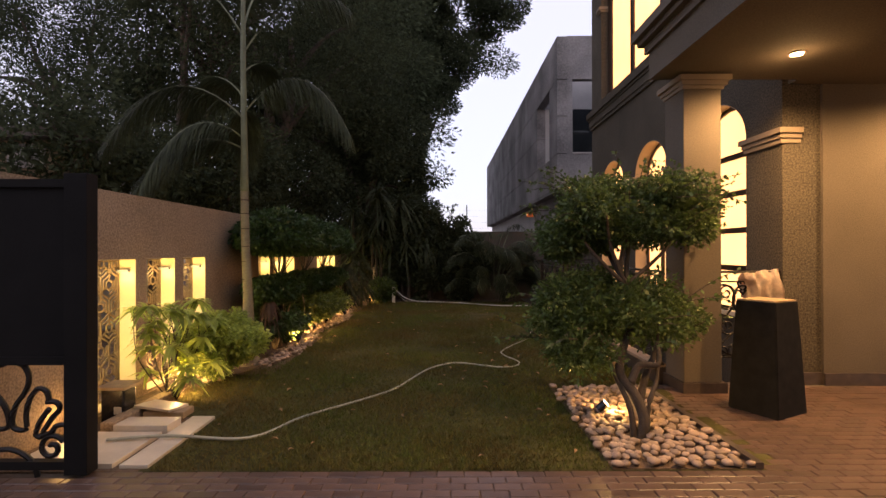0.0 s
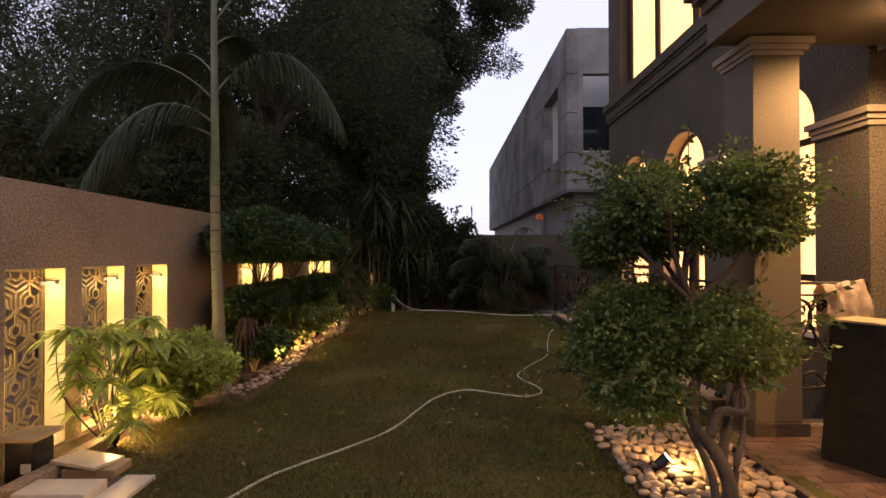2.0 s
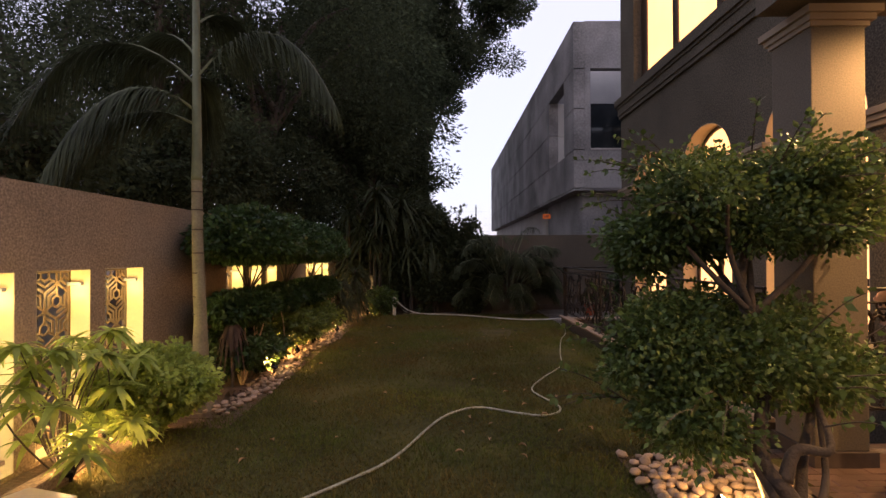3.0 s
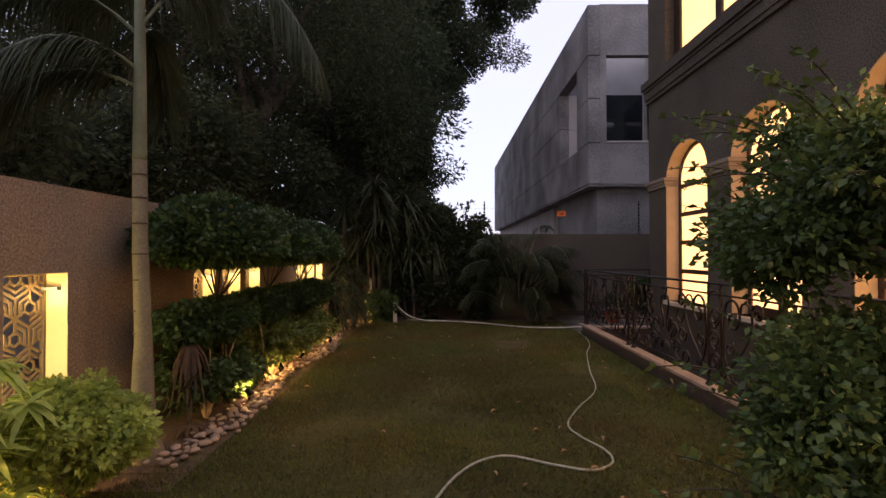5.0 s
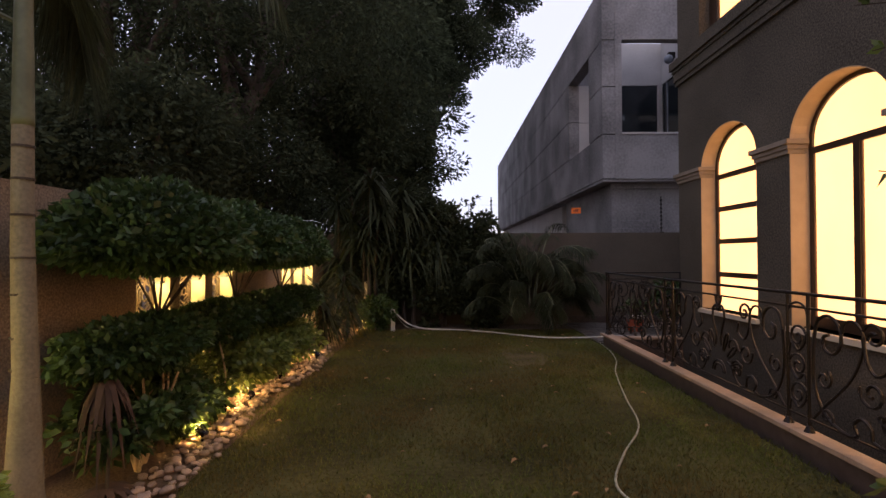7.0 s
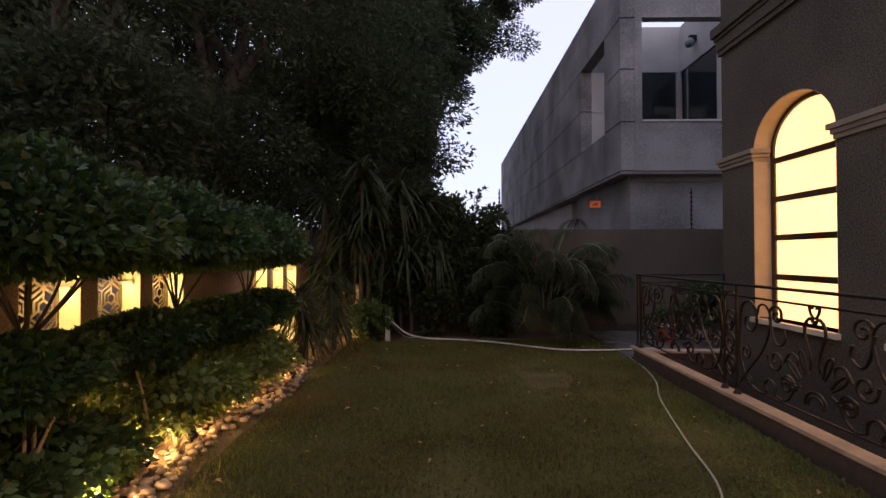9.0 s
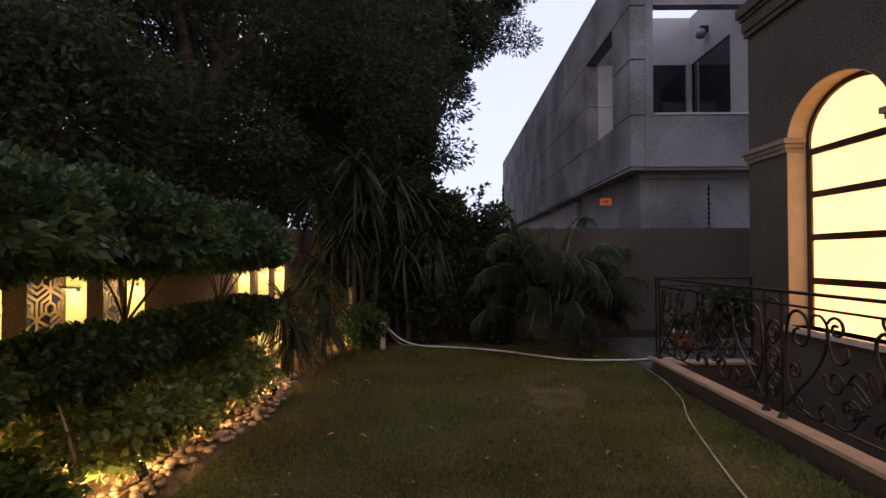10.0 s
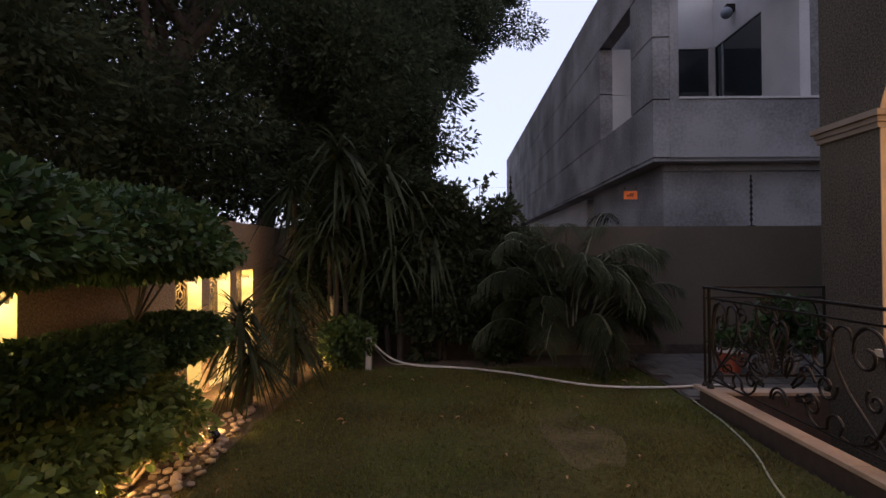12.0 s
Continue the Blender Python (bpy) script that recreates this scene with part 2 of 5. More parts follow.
single("lawn", boxes((-2.3, 3.77, -0.05, 2.62, 15.9, 0.0), (-2.95, 5.0, 0.0, -2.3, 6.7, 0.006)), GRASS_SOIL, "short dusk-lit lawn with fallen leaves", kind="structure")
single("planting_bed", boxes((-3.44, 3.77, -0.05, -2.3, NWALL, 0.002), (-2.3, 15.9, -0.05, 2.62, NWALL, 0.002)), SOIL, "brown soil planting bed along the boundary wall", kind="structure")
single("driveway", boxes((-6, -6, -0.05, 12, 3.77, -0.012), (2.4, 3.77, -0.05, 12, 6.2, -0.012)), JOINT, "red brick paved driveway", kind="structure")

bm = bmesh.new()
rim = []
for k in range(40):
    a = k * math.tau / 40
    q = 1 + 0.45 * noise.noise(Vector((math.cos(a) * 1.6, math.sin(a) * 1.6, 4)))
    rim.append((0.95 + 0.34 * q * math.cos(a), 12.9 + 0.85 * q * math.sin(a)))
prism(bm, rim, "z", -0.02, 0.004)
single("bare_patch", bm, BARE, "worn bare earth patch in the lawn", kind="structure")

# ---- boundary walls ----

bm = bmesh.new()
ys = [3.8] + [v for y in SLOTS for v in (y, y + SLOT_W)] + [NWALL]
X0 = WALL_X - 0.24
for a, b in zip(ys[::2], ys[1::2]):
    box(bm, X0, a, -0.05, WALL_X, b, 1.57)
for y in SLOTS:
    box(bm, X0, y, -0.05, WALL_X, y + SLOT_W, 0.04)
box(bm, X0, 3.8, 1.57, WALL_X, NWALL, 2.28)
single("wall_west", bm, PLASTER_WALL_LIT, "textured brown plaster boundary wall with lit slots", kind="structure")
# added out of view to block southern sky light, so the end wall darkens
single("wall_south_blocker", boxes((-9, -7.3, -0.05, 14, -7.0, 8.5)), PLASTER, "added unseen wall that blocks sky light from the south", kind="structure")
# same boundary wall in the darker plaster: its shade is put into the colour
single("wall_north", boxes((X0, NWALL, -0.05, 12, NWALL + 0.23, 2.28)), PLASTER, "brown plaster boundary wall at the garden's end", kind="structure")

# ---- house ----
GX = 4.48
SPRING, RISE, TOP = 3.2, 0.66, 3.84
BAYS = [(6.94, 8.6), (9.4, 10.96), (11.66, 13.26)]
SILL = [0.78, 0.78, 0.78]
BAR = 0.085


def arch(y0, y1, spring, rise, n=20):
    c, h = (y0 + y1) / 2, (y1 - y0) / 2
    return [(c - h * math.cos(math.pi * i / n), spring + rise * math.sin(math.pi * i / n)) for i in range(n + 1)]


bm = bmesh.new()
edges = [6.2] + [v for b in BAYS for v in b] + [14.1]
for a, b in zip(edges[::2], edges[1::2]):
    box(bm, FX, a, -2.6, FX + 0.6, b, 5.2)
for (a, b), s in zip(BAYS, SILL):
    box(bm, FX, a, -2.6, FX + 0.6, b, s)
    prism(bm, [(a, 5.2)] + arch(a, b, SPRING, RISE) + [(b, 5.2)], "x", FX, FX + 0.6)
box(bm, FX, 13.26, 5.2, FX + 0.6, 14.1, 9.6)
box(bm, FX, 6.2, 5.2, FX + 0.6, 8.6, 9.6)
box(bm, FX, 8.6, 5.2, FX + 0.6, 13.26, 5.62)
box(bm, FX, 8.6, 8.6, FX + 0.6, 13.26, 9.6)
single("wall_east", bm, HOUSE_PLASTER_SHADED, "textured brown plaster house wall with arched openings", kind="structure")
single("wall_house_end", boxes((FX + 0.6, 13.8, -0.05, 12, 14.1, 9.6)), HOUSE_PLASTER_SHADED, "plaster end wall of the house", kind="structure")
single("wall_porch", boxes((FX + 0.6, 6.2, -0.05, 12, 6.5, 9.6), (4.67, 6.16, -0.05, 12, 6.2, 3.69)), PLASTER, "lit plaster wall under the porch", kind="structure")
single("house_roof", boxes((FX, 6.2, 9.6, 12, 14.1, 9.8)), TRIM, "flat roof of the house", kind="structure")

# porch column
col = thing("porch_column", "square plaster porch column with stepped capital", "column", (3.0, 6.0, 0))
part("shaft", boxes((2.785, 5.8, 0.12, 3.22, 6.28, 3.53), bevel=0.01), PLASTER, col)
part("base", boxes((2.76, 5.77, -0.05, 3.27, 6.31, 0.12)), PLINTH, col, "dark granite base")
part("capital", boxes((2.765, 5.78, 3.515, 3.245, 6.3, 3.555), (2.745, 5.75, 3.555, 3.275, 6.33, 3.605), (2.715, 5.72, 3.605, 3.31, 6.36, 3.665), (2.785, 5.8, 3.665, 3.22, 5.99, 3.69)), TRIM, col)
single("porch_ceiling", boxes((2.47, -5, 3.69, 12, 6.0, 4.1), (4.25, 6.0, 3.69, 12, 6.16, 4.1)), PLASTER, "plain plaster porch ceiling", kind="structure")
single("porch_cornice", boxes((2.43, -5, 4.0, 2.47, 6.04, 4.1), (2.36, -5, 4.1, 4.2, 6.08, 4.16), (2.3, -5, 4.16, 4.2, 6.12, 4.26), (2.45, -5, 4.26, 4.2, 6.0, 4.32)), PLASTER, "stepped cornice round the porch roof", kind="structure")
single("string_course", boxes((FX - 0.05, 6.2, 4.99, FX, 14.12, 5.07), (FX - 0.075, 6.2, 5.07, FX, 14.13, 5.24), (FX - 0.1, 6.2, 5.24, FX, 14.15, 5.3), (FX - 0.14, 6.2, 5.3, FX, 14.18, 5.45)), HOUSE_PLASTER_SHADED, "stepped string course under the upper windows", kind="structure")

for i, ((a, b), s) in enumerate(zip(BAYS, SILL)):
    w = tagged(new("window_%d" % (i + 1)), "tall arched window with dark frame and glowing frosted panes", "window", "arched windows", "structure")
    w.location = (GX, (a + b) / 2, s)
    outer, inner = arch(a, b, SPRING, RISE), arch(a + 0.07, b - 0.07, SPRING, RISE - 0.07)
    bm = bmesh.new()
    prism(bm, [(a, s)] + outer + [(b, s), (b - 0.07, s), ] + inner[::-1] + [(a + 0.07, s)], "x", GX - 0.03, GX + 0.03)
    part("window_frame", bm, DARK_WOOD, w)
    bm = bmesh.new()
    prism(bm, [(a - 0.002, s)] + arch(a - 0.002, b + 0.002, SPRING, RISE + 0.002) + [(b + 0.002, s), (b - 0.012, s)] + arch(a + 0.012, b - 0.012, SPRING, RISE - 0.012)[::-1] + [(a + 0.012, s)], "x", FX + 0.003, GX - 0.03)
    part("reveal", bm, REVEAL, w, "cream painted reveal")
    bars = (1.335, 1.905, 2.465, 3.03) if i != 1 else (3.03,)
    mid = (a + b) / 2
    for z in bars:
        part("glazing_bar", boxes((GX - 0.035, a + 0.07, z, GX + 0.025, b - 0.07, z + BAR)), DARK_WOOD, w)
    if i == 1:
        part("mullion", boxes((GX - 0.04, mid - 0.045, s, GX + 0.03, mid + 0.045, 3.03)), DARK_WOOD, w)
        part("bottom_rail", boxes((GX - 0.035, a + 0.07, s, GX + 0.025, b - 0.07, s + 0.14)), DARK_WOOD, w)
    spans = [(a + 0.07, b - 0.07)] if i != 1 else [(a + 0.07, mid - 0.045), (mid + 0.045, b - 0.07)]
    for ya, yb in spans:
        low = [s] + [z + BAR for z in bars[:-1]]
        for z0, z1 in zip(low, bars):
            part("pane", boxes((GX + 0.002, ya, z0, GX + 0.012, yb, z1)), PANE, w)
            for e0, e1 in ((ya, ya + 0.022), (yb - 0.022, yb)):
                part("bead", boxes((GX - 0.018, e0, z0, GX + 0.001, e1, z1)), BEAD, w)
    bm = bmesh.new()
    prism(bm, arch(a + 0.06, b - 0.06, SPRING, RISE - 0.06) + [(b - 0.06, bars[-1] + BAR), (a + 0.06, bars[-1] + BAR)], "x", GX + 0.002, GX + 0.012)
    part("fanlight", bm, PANE, w)
    part("window_sill", boxes((FX - 0.06, a - 0.03, s - 0.07, GX, b + 0.03, s)), MARBLE, w, "pale stone sill")
single("upper_capital", boxes((FX - 0.03, 13.24, 7.95, FX + 0.22, 13.5, 8.0), (FX - 0.06, 13.22, 8.0, FX + 0.22, 13.52, 8.08)), TRIM, "small plaster capital beside the upper window", kind="structure")
w = tagged(new("window_4"), "wide upper window with dark frame and glowing panes", "window", "", "structure")
w.location = (4.42, 11, 5.62)
for ya, yb in ((8.6, 8.75), (9.92, 10.1), (11.52, 11.7), (13.0, 13.26)):
    part("mullion", boxes((4.38, ya, 5.62, 4.46, yb, 8.6), bevel=0.01), DARK_WOOD, w)
for ya, yb in ((8.75, 9.92), (10.1, 11.52), (11.7, 13.0)):
    part("bottom_frame", boxes((4.385, ya, 5.62, 4.455, yb, 5.74)), DARK_WOOD, w)
    part("pane", boxes((4.42, ya, 5.74, 4.432, yb, 8.6)), PANE, w)
    for e0, e1 in ((ya, ya + 0.03), (yb - 0.03, yb)):
        part("bead", boxes((4.4, e0, 5.74, 4.419, e1, 8.6)), BEAD, w)

CAPS = [(6.2, 6.94), (8.6, 9.4), (10.96, 11.66), (13.26, 14.1)]
for a, b in CAPS:
    z = 3.16 + 0.016 * (a - 6.2)
    single("pier_capital", boxes((FX - 0.03, a - 0.02, z - 0.19, FX + 0.22, b + 0.02, z - 0.13), (FX - 0.05, a - 0.04, z - 0.13, FX + 0.22, b + 0.04, z - 0.07), (FX - 0.08, a - 0.07, z - 0.07, FX + 0.22, b + 0.07, z), bevel=0.008), TRIM, "stepped plaster capital band on the window pier", kind="structure")
single("plinth", boxes((FX, 6.175, -0.05, 4.67, 6.2, 0.14), (4.67, 6.13, -0.05, 12, 6.16, 0.14)), PLINTH, "dark stone plinth at the foot of the house", kind="structure")
for x, y in ((3.66, 5.18), (3.66, 1.6), (6.0, 5.2)):
    dl = thing("ceiling_downlight", "round recessed downlight glowing warm in the porch ceiling", "downlight", (x, y, 3.69), "porch downlights")
    bm = bmesh.new()
    bmesh.ops.create_cone(bm, cap_ends=True, segments=24, radius1=0.085, radius2=0.075, depth=0.012, matrix=pose(x, y, 3.684))
    part("rim", bm, TRIM, dl)
    bm = bmesh.new()
    bmesh.ops.create_cone(bm, cap_ends=True, segments=24, radius1=0.06, radius2=0.06, depth=0.008, matrix=pose(x, y, 3.676))
    part("lens", bm, DOWNLIGHT, dl, "glowing warm lens")

# ---- numpy meshes ----
RNG = np.random.default_rng(7)


def np_mesh(name, verts, faces, mat, parent=None, label="", smooth=False):
    me = bpy.data.meshes.new(name)
    verts, faces = np.asarray(verts, np.float32), np.asarray(faces, np.int32)
    n, k = faces.shape
    me.vertices.add(len(verts))
    me.vertices.foreach_set("co", verts.ravel())
    me.loops.add(n * k)
    me.loops.foreach_set("vertex_index", faces.ravel())
    me.polygons.add(n)
    me.polygons.foreach_set("loop_start", np.arange(0, n * k, k, dtype=np.int32))
    me.update(calc_edges=True)
    return finish(name, me, mat, parent, label, smooth)


def unit(v):
    return v / np.maximum(np.linalg.norm(v, axis=1, keepdims=True), 1e-6)


def leaf_quads(at, way, length, width, fold=0.25):
    """One folded leaf of four corners at each place, pointing along way."""
    n = len(at)
    way = unit(way)
    side = unit(np.cross(way, RNG.normal(size=(n, 3))))
    up = np.cross(side, way)
    ln = (length * RNG.uniform(0.65, 1.25, n))[:, None]
    wd = ln * width / length * 0.5
    mid = at + way * ln * 0.45 - up * ln * fold * 0.3
    tip = at + way * ln - np.array([0, 0, 1]) * ln * 0.12
    v = np.stack([at, mid + side * wd, tip, mid - side * wd], 1).reshape(-1, 3)
    return v, np.arange(4 * n).reshape(n, 4)


def lumpy(d, seed, amount=0.18, freq=2.2):
    return np.array([1 + amount * noise.noise(Vector(q) * freq + Vector((seed, seed * 2.1, 0))) for q in d])[:, None]


def crown(name, centre, size, n, length, width, mat, parent, clumps=0, clump_r=0.5, seed=0, label="", low=0.8, flat=1.0, lump=0.18):
    """Foliage round an ellipsoid: a sheared shell, or loose clumps with gaps between."""
    if clumps:
        d = unit(RNG.normal(size=(clumps, 3)))
        r = RNG.uniform(0.35, 1.0, clumps)[:, None] ** 0.6 * lumpy(d, seed, 0.35, 1.7)
        c = np.asarray(centre) + d * r * np.asarray(size)
        k = RNG.integers(0, clumps, n)
        off = unit(RNG.normal(size=(n, 3))) * RNG.uniform(0, 1, n)[:, None] ** 0.45 * 1.75 * clump_r * np.array([1, 1, 0.7])
        at, way = c[k] + off * RNG.uniform(0.55, 1.1, clumps)[k][:, None], off + RNG.normal(size=(n, 3)) * 0.5 * clump_r
    else:
        d = unit(RNG.normal(size=(n, 3)))
        off = d * RNG.uniform(low, 1.03, n)[:, None] * lumpy(d, seed, lump) * np.asarray(size)
        off[:, 2] = np.where(off[:, 2] < 0, off[:, 2] * flat, off[:, 2])
        at = np.asarray(centre) + off
        way = d + RNG.normal(size=(n, 3)) * 0.7
    v, f = leaf_quads(at, way, length, width)
    return np_mesh(name, v, f, mat, parent, label)


def strap_mesh(name, rows, mat, parent, label=""):
    """Long arching leaves: rows of (base, way, length, width, droop)."""
    vs, fs = [], []
    for base, way, ln, wd, droop in rows:
        base, way = np.asarray(base, float), np.asarray(way, float) / np.linalg.norm(way)
        side = np.cross(way, (0, 0, 1.0))
        side = side / max(np.linalg.norm(side), 1e-3)
        k0 = len(vs)
        for t, w in ((0, 0.5), (0.3, 1), (0.62, 0.8), (1, 0.08)):
            p = base + way * ln * t - np.array((0, 0, 1)) * droop * ln * t * t
            vs += [p - side * wd * w / 2, p + side * wd * w / 2]
        fs += [(k0 + 2 * i, k0 + 2 * i + 1, k0 + 2 * i + 3, k0 + 2 * i + 2) for i in range(3)]
    return np_mesh(name, np.array(vs), fs, mat, parent, label)


def frond(name, parent, base, out, length, rise, droop, mat, leaflet=0.45, n=46, plume=False, width=0.034):
    """A feather palm leaf: an arching rib with drooping leaflets on both sides."""
    base, out = Vector(base), Vector((out[0], out[1], 0)).normalized()
    pts = [base + out * length * t * (1 - 0.12 * t) + Vector((0, 0, length * (rise * t - droop * t * t))) for t in np.linspace(0, 1, 12)]
    bm = bmesh.new()
    tube(bm, pts, 0.016, 4, 0.004)
    rib = part(name, bm, PALM_SHAFT, parent)
    rows = []
    side = out.cross(Vector((0, 0, 1)))
    for i in range(n):
        t = 0.1 + 0.9 * i / (n - 1)
        q = t * 11
        k = min(int(q), 10)
        p = pts[k].lerp(pts[k + 1], q - k)
        d = (pts[k + 1] - pts[k]).normalized()
        ln = leaflet * (0.45 + 0.75 * math.sin(math.pi * min(1, t * 0.85 + 0.1)))
        for s in ((-1, 1) if not plume else (-1, 1, -0.4, 0.4)):
            w = d * 0.75 + side * s * RNG.uniform(0.6, 1.0) + Vector((0, 0, RNG.uniform(-0.25, 0.35 if plume else 0.15)))
            rows.append((p, w, ln * RNG.uniform(0.8, 1.1), width, RNG.uniform(0.7, 1.5) if plume else RNG.uniform(0.35, 0.9)))
    strap_mesh("plume", rows, mat, rib)
    return rib


def spray(name, parent, base, tip, mat, n=14, leaf=0.055):
    """A thin twig with small leaves along both sides."""
    base, tip = Vector(base), Vector(tip)
    bm = bmesh.new()
    line = smooth_line([base, base.lerp(tip, 0.55) + Vector((0, 0, 0.03)), tip], 4)
    tube(bm, line, 0.005, 4, 0.002)
    twig = part(name, bm, BARK, parent)
    k = RNG.uniform(0.15, 1, n)
    at = np.array([line[min(int(t * (len(line) - 1)), len(line) - 1)] for t in k])
    v, f = leaf_quads(at, np.array(tip - base)[None] * 0.8 / (tip - base).length + RNG.normal(size=(n, 3)) * 0.7, leaf, leaf * 0.6)
    np_mesh("leaves", v, f, mat, twig)
    return twig


def spiral(cx, cy, r0, r1, a0, turns, n=16):
    """Points of a flat scroll, from the outside in."""
    return [(cx + (r0 + (r1 - r0) * i / n) * math.cos(a0 + turns * math.tau * i / n), cy + (r0 + (r1 - r0) * i / n) * math.sin(a0 + turns * math.tau * i / n)) for i in range(n + 1)]


# ---- neighbour house ----
nb = thing("neighbour_house", "grey concrete modern two-storey house with overhanging upper floor", "house", (8, 30, 0))
NX, NY, NF = 4.57, 20.0, 52.0
ROWZ = [(4.1, 5.5), (5.5, 7.0), (7.0, 8.47), (8.47, 10.2)]
for z0, z1 in ROWZ:
    y = NY
    for y1 in (21.5, 24.25, 28, 32, 36, 40, 44, 48, NF):
        hole = y == 21.5 and 5.4 < z0 < 8
        if not hole:
            part("panel", boxes((NX, y + 0.016, z0 + 0.016, NX + 0.4, y1 - 0.016, z1 - 0.016)), CONCRETE, nb)
        y = y1
part("panel", boxes((NX + 0.4, NY, 4.1, 9.6, NY + 0.3, 5.5)), CONCRETE, nb)
part("panel", boxes((NX + 0.4, NY, 5.5, 5.18, NY + 0.3, 8.47)), CONCRETE, nb)
part("beam", boxes((NX + 0.4, NY, 8.47, 14, NY + 0.3, 10.2)), CONCRETE, nb)
part("panel", boxes((9.6, NY, 4.0, 14, NY + 0.3, 8.47)), CONCRETE, nb)
part("parapet_cap", boxes((5.18, NY - 0.03, 5.5, 9.6, NY + 0.32, 5.55)), CONCRETE_LIGHT, nb)
part("terrace_wall", boxes((6.0, 24.3, 8.47, 8.4, 24.5, 10.15)), CONCRETE_LIGHT, nb)
# paler concrete here: sky light on this back wall is put into the colour
for z0, z1 in ((5.1, 6.97), (6.985, 8.47)):
    part("terrace_wall", boxes((NX + 0.4, 24.3, z0, 6.0, 24.5, z1)), CONCRETE_LIGHT, nb)
part("terrace_wall", boxes((8.25, 20.3, 8.47, 8.5, 24.3, 10.15), (8.25, 20.3, 5.1, 8.5, 21.8, 8.47)), CONCRETE_LIGHT, nb)
part("terrace_floor", boxes((NX + 0.4, 20.3, 5.0, 8.4, 24.3, 5.1)), CONCRETE, nb)
part("upper_wall", boxes((8.5, 20.3, 4.0, 14, NF, 10.15), (6.0, 24.5, 4.0, 8.5, NF, 10.15), (NX + 0.4, 24.5, 4.0, 6.0, NF, 8.4)), CONCRETE, nb)
win = part("window", boxes((6.0, 24.34, 5.1, 8.25, 24.38, 8.47)), GLASS_DARK, nb, "dark unlit glass")
part("window_post", boxes((8.1, 24.2, 5.1, 8.25, 24.34, 8.47)), CONCRETE_LIGHT, win)
win = part("window", boxes((8.3, 21.8, 5.1, 8.34, 24.2, 8.47)), GLASS_DARK, nb, "dark unlit glass")
part("window_bar", boxes((8.27, 23.8, 5.1, 8.3, 23.86, 8.47)), SHED, win)
part("slab", boxes((NX + 0.02, NY + 0.05, 4.02, 14, NF - 0.1, 4.1)), CONCRETE, nb)
part("lower_wall", boxes((5.0, 20.5, -0.05, 14, 26.6, 4.02)), CONCRETE, nb)
part("lower_wall", boxes((5.1, 27.9, -0.05, 14, NF, 4.02)), CONCRETE_LIGHT, nb)
part("door_recess", boxes((5.5, 26.6, -0.05, 14, 27.9, 4.02)), GLASS_DARK, nb)
part("fascia", boxes((4.95, 20.42, 3.85, 14, 20.5, 4.02)), CONCRETE, nb)
wlp = thing("wall_lamp", "small round grey outdoor wall lamp", "lamp", (8.1, 23.1, 9.1))
bm = bmesh.new()
bmesh.ops.create_uvsphere(bm, u_segments=14, v_segments=8, radius=0.17, matrix=pose(8.02, 23.1, 9.05))
part("globe", bm, SHED, wlp, smooth=True)
part("bracket", boxes((8.0, 23.03, 9.1, 8.25, 23.17, 9.3)), IRON, wlp)
# electric fence on the end wall


def fence_post(x):
    ob = thing("fence_post", "slim black electric fence post with insulators on the end wall", "post", (x, NWALL + 0.1, 2.28), "fence posts")
    bm = bmesh.new()
    tube(bm, [(x, NWALL + 0.1, 2.26), (x, NWALL + 0.1, 3.2)], 0.014, 8)
    part("mast", bm, IRON, ob)
    part("foot", boxes((x - 0.05, NWALL + 0.05, 2.28, x + 0.05, NWALL + 0.15, 2.295), bevel=0.003), IRON, ob)
    for z in FENCE_Z:
        bm = bmesh.new()
        bmesh.ops.create_cone(bm, cap_ends=True, segments=10, radius1=0.03, radius2=0.02, depth=0.045, matrix=pose(x, NWALL + 0.1, z))
        part("insulator", bm, GATE, ob)


FENCE_Z = [2.4 + 0.1 * k for k in range(8)]
for x in (-3.48, 0.81, 5.1, 9.4):
    fence_post(x)
for z in FENCE_Z[::2]:
    bm = bmesh.new()
    tube(bm, [(x, NWALL + 0.085, z - 0.02 * math.sin(math.pi * ((x + 3.48) % 4.29) / 4.29)) for x in np.linspace(-3.48, 9.4, 49)], 0.0012, 4)
    single("fence_wire", bm, SHED, "thin steel electric fence wire above the end wall", "wire", group="fence wires")
sg = thing("warning_sign", "small orange warning sign hung on the fence wires", "sign", (2.95, NWALL + 0.08, 2.72))
part("plate", boxes((2.83, NWALL + 0.074, 2.77, 3.07, NWALL + 0.08, 2.92), bevel=0.002), ORANGE, sg)
part("lettering", boxes((2.88, NWALL + 0.069, 2.82, 3.0, NWALL + 0.074, 2.85)), TERRACOTTA, sg, "unreadable dark bar")
part("lettering", boxes((2.93, NWALL + 0.069, 2.85, 3.01, NWALL + 0.074, 2.88)), TERRACOTTA, sg, "unreadable dark bar")
for x in (2.85, 3.05):
    part("hook", boxes((x - 0.004, NWALL + 0.076, 2.91, x + 0.004, NWALL + 0.09, 3.0)), IRON, sg)

# low buildings beyond the west wall
cab = thing("guard_cabin", "blue-grey sheet-roofed cabin behind the boundary wall", "cabin", (-8.3, 11.5, 0))
part("wall", boxes((-9.3, 10.6, -0.05, -7.3, 12.4, 2.95)), SHED, cab)
part("roof", boxes((-9.5, 10.4, 2.95, -7.15, 12.6, 3.3)), SHED, cab)
sh = thing("street_house", "pale low house with dark eave behind the boundary wall", "house", (-8.5, 9.1, 0))
part("wall", boxes((-11, 8.7, -0.05, -6.75, 9.9, 3.58)), PLASTER_WALL_LIT, sh)
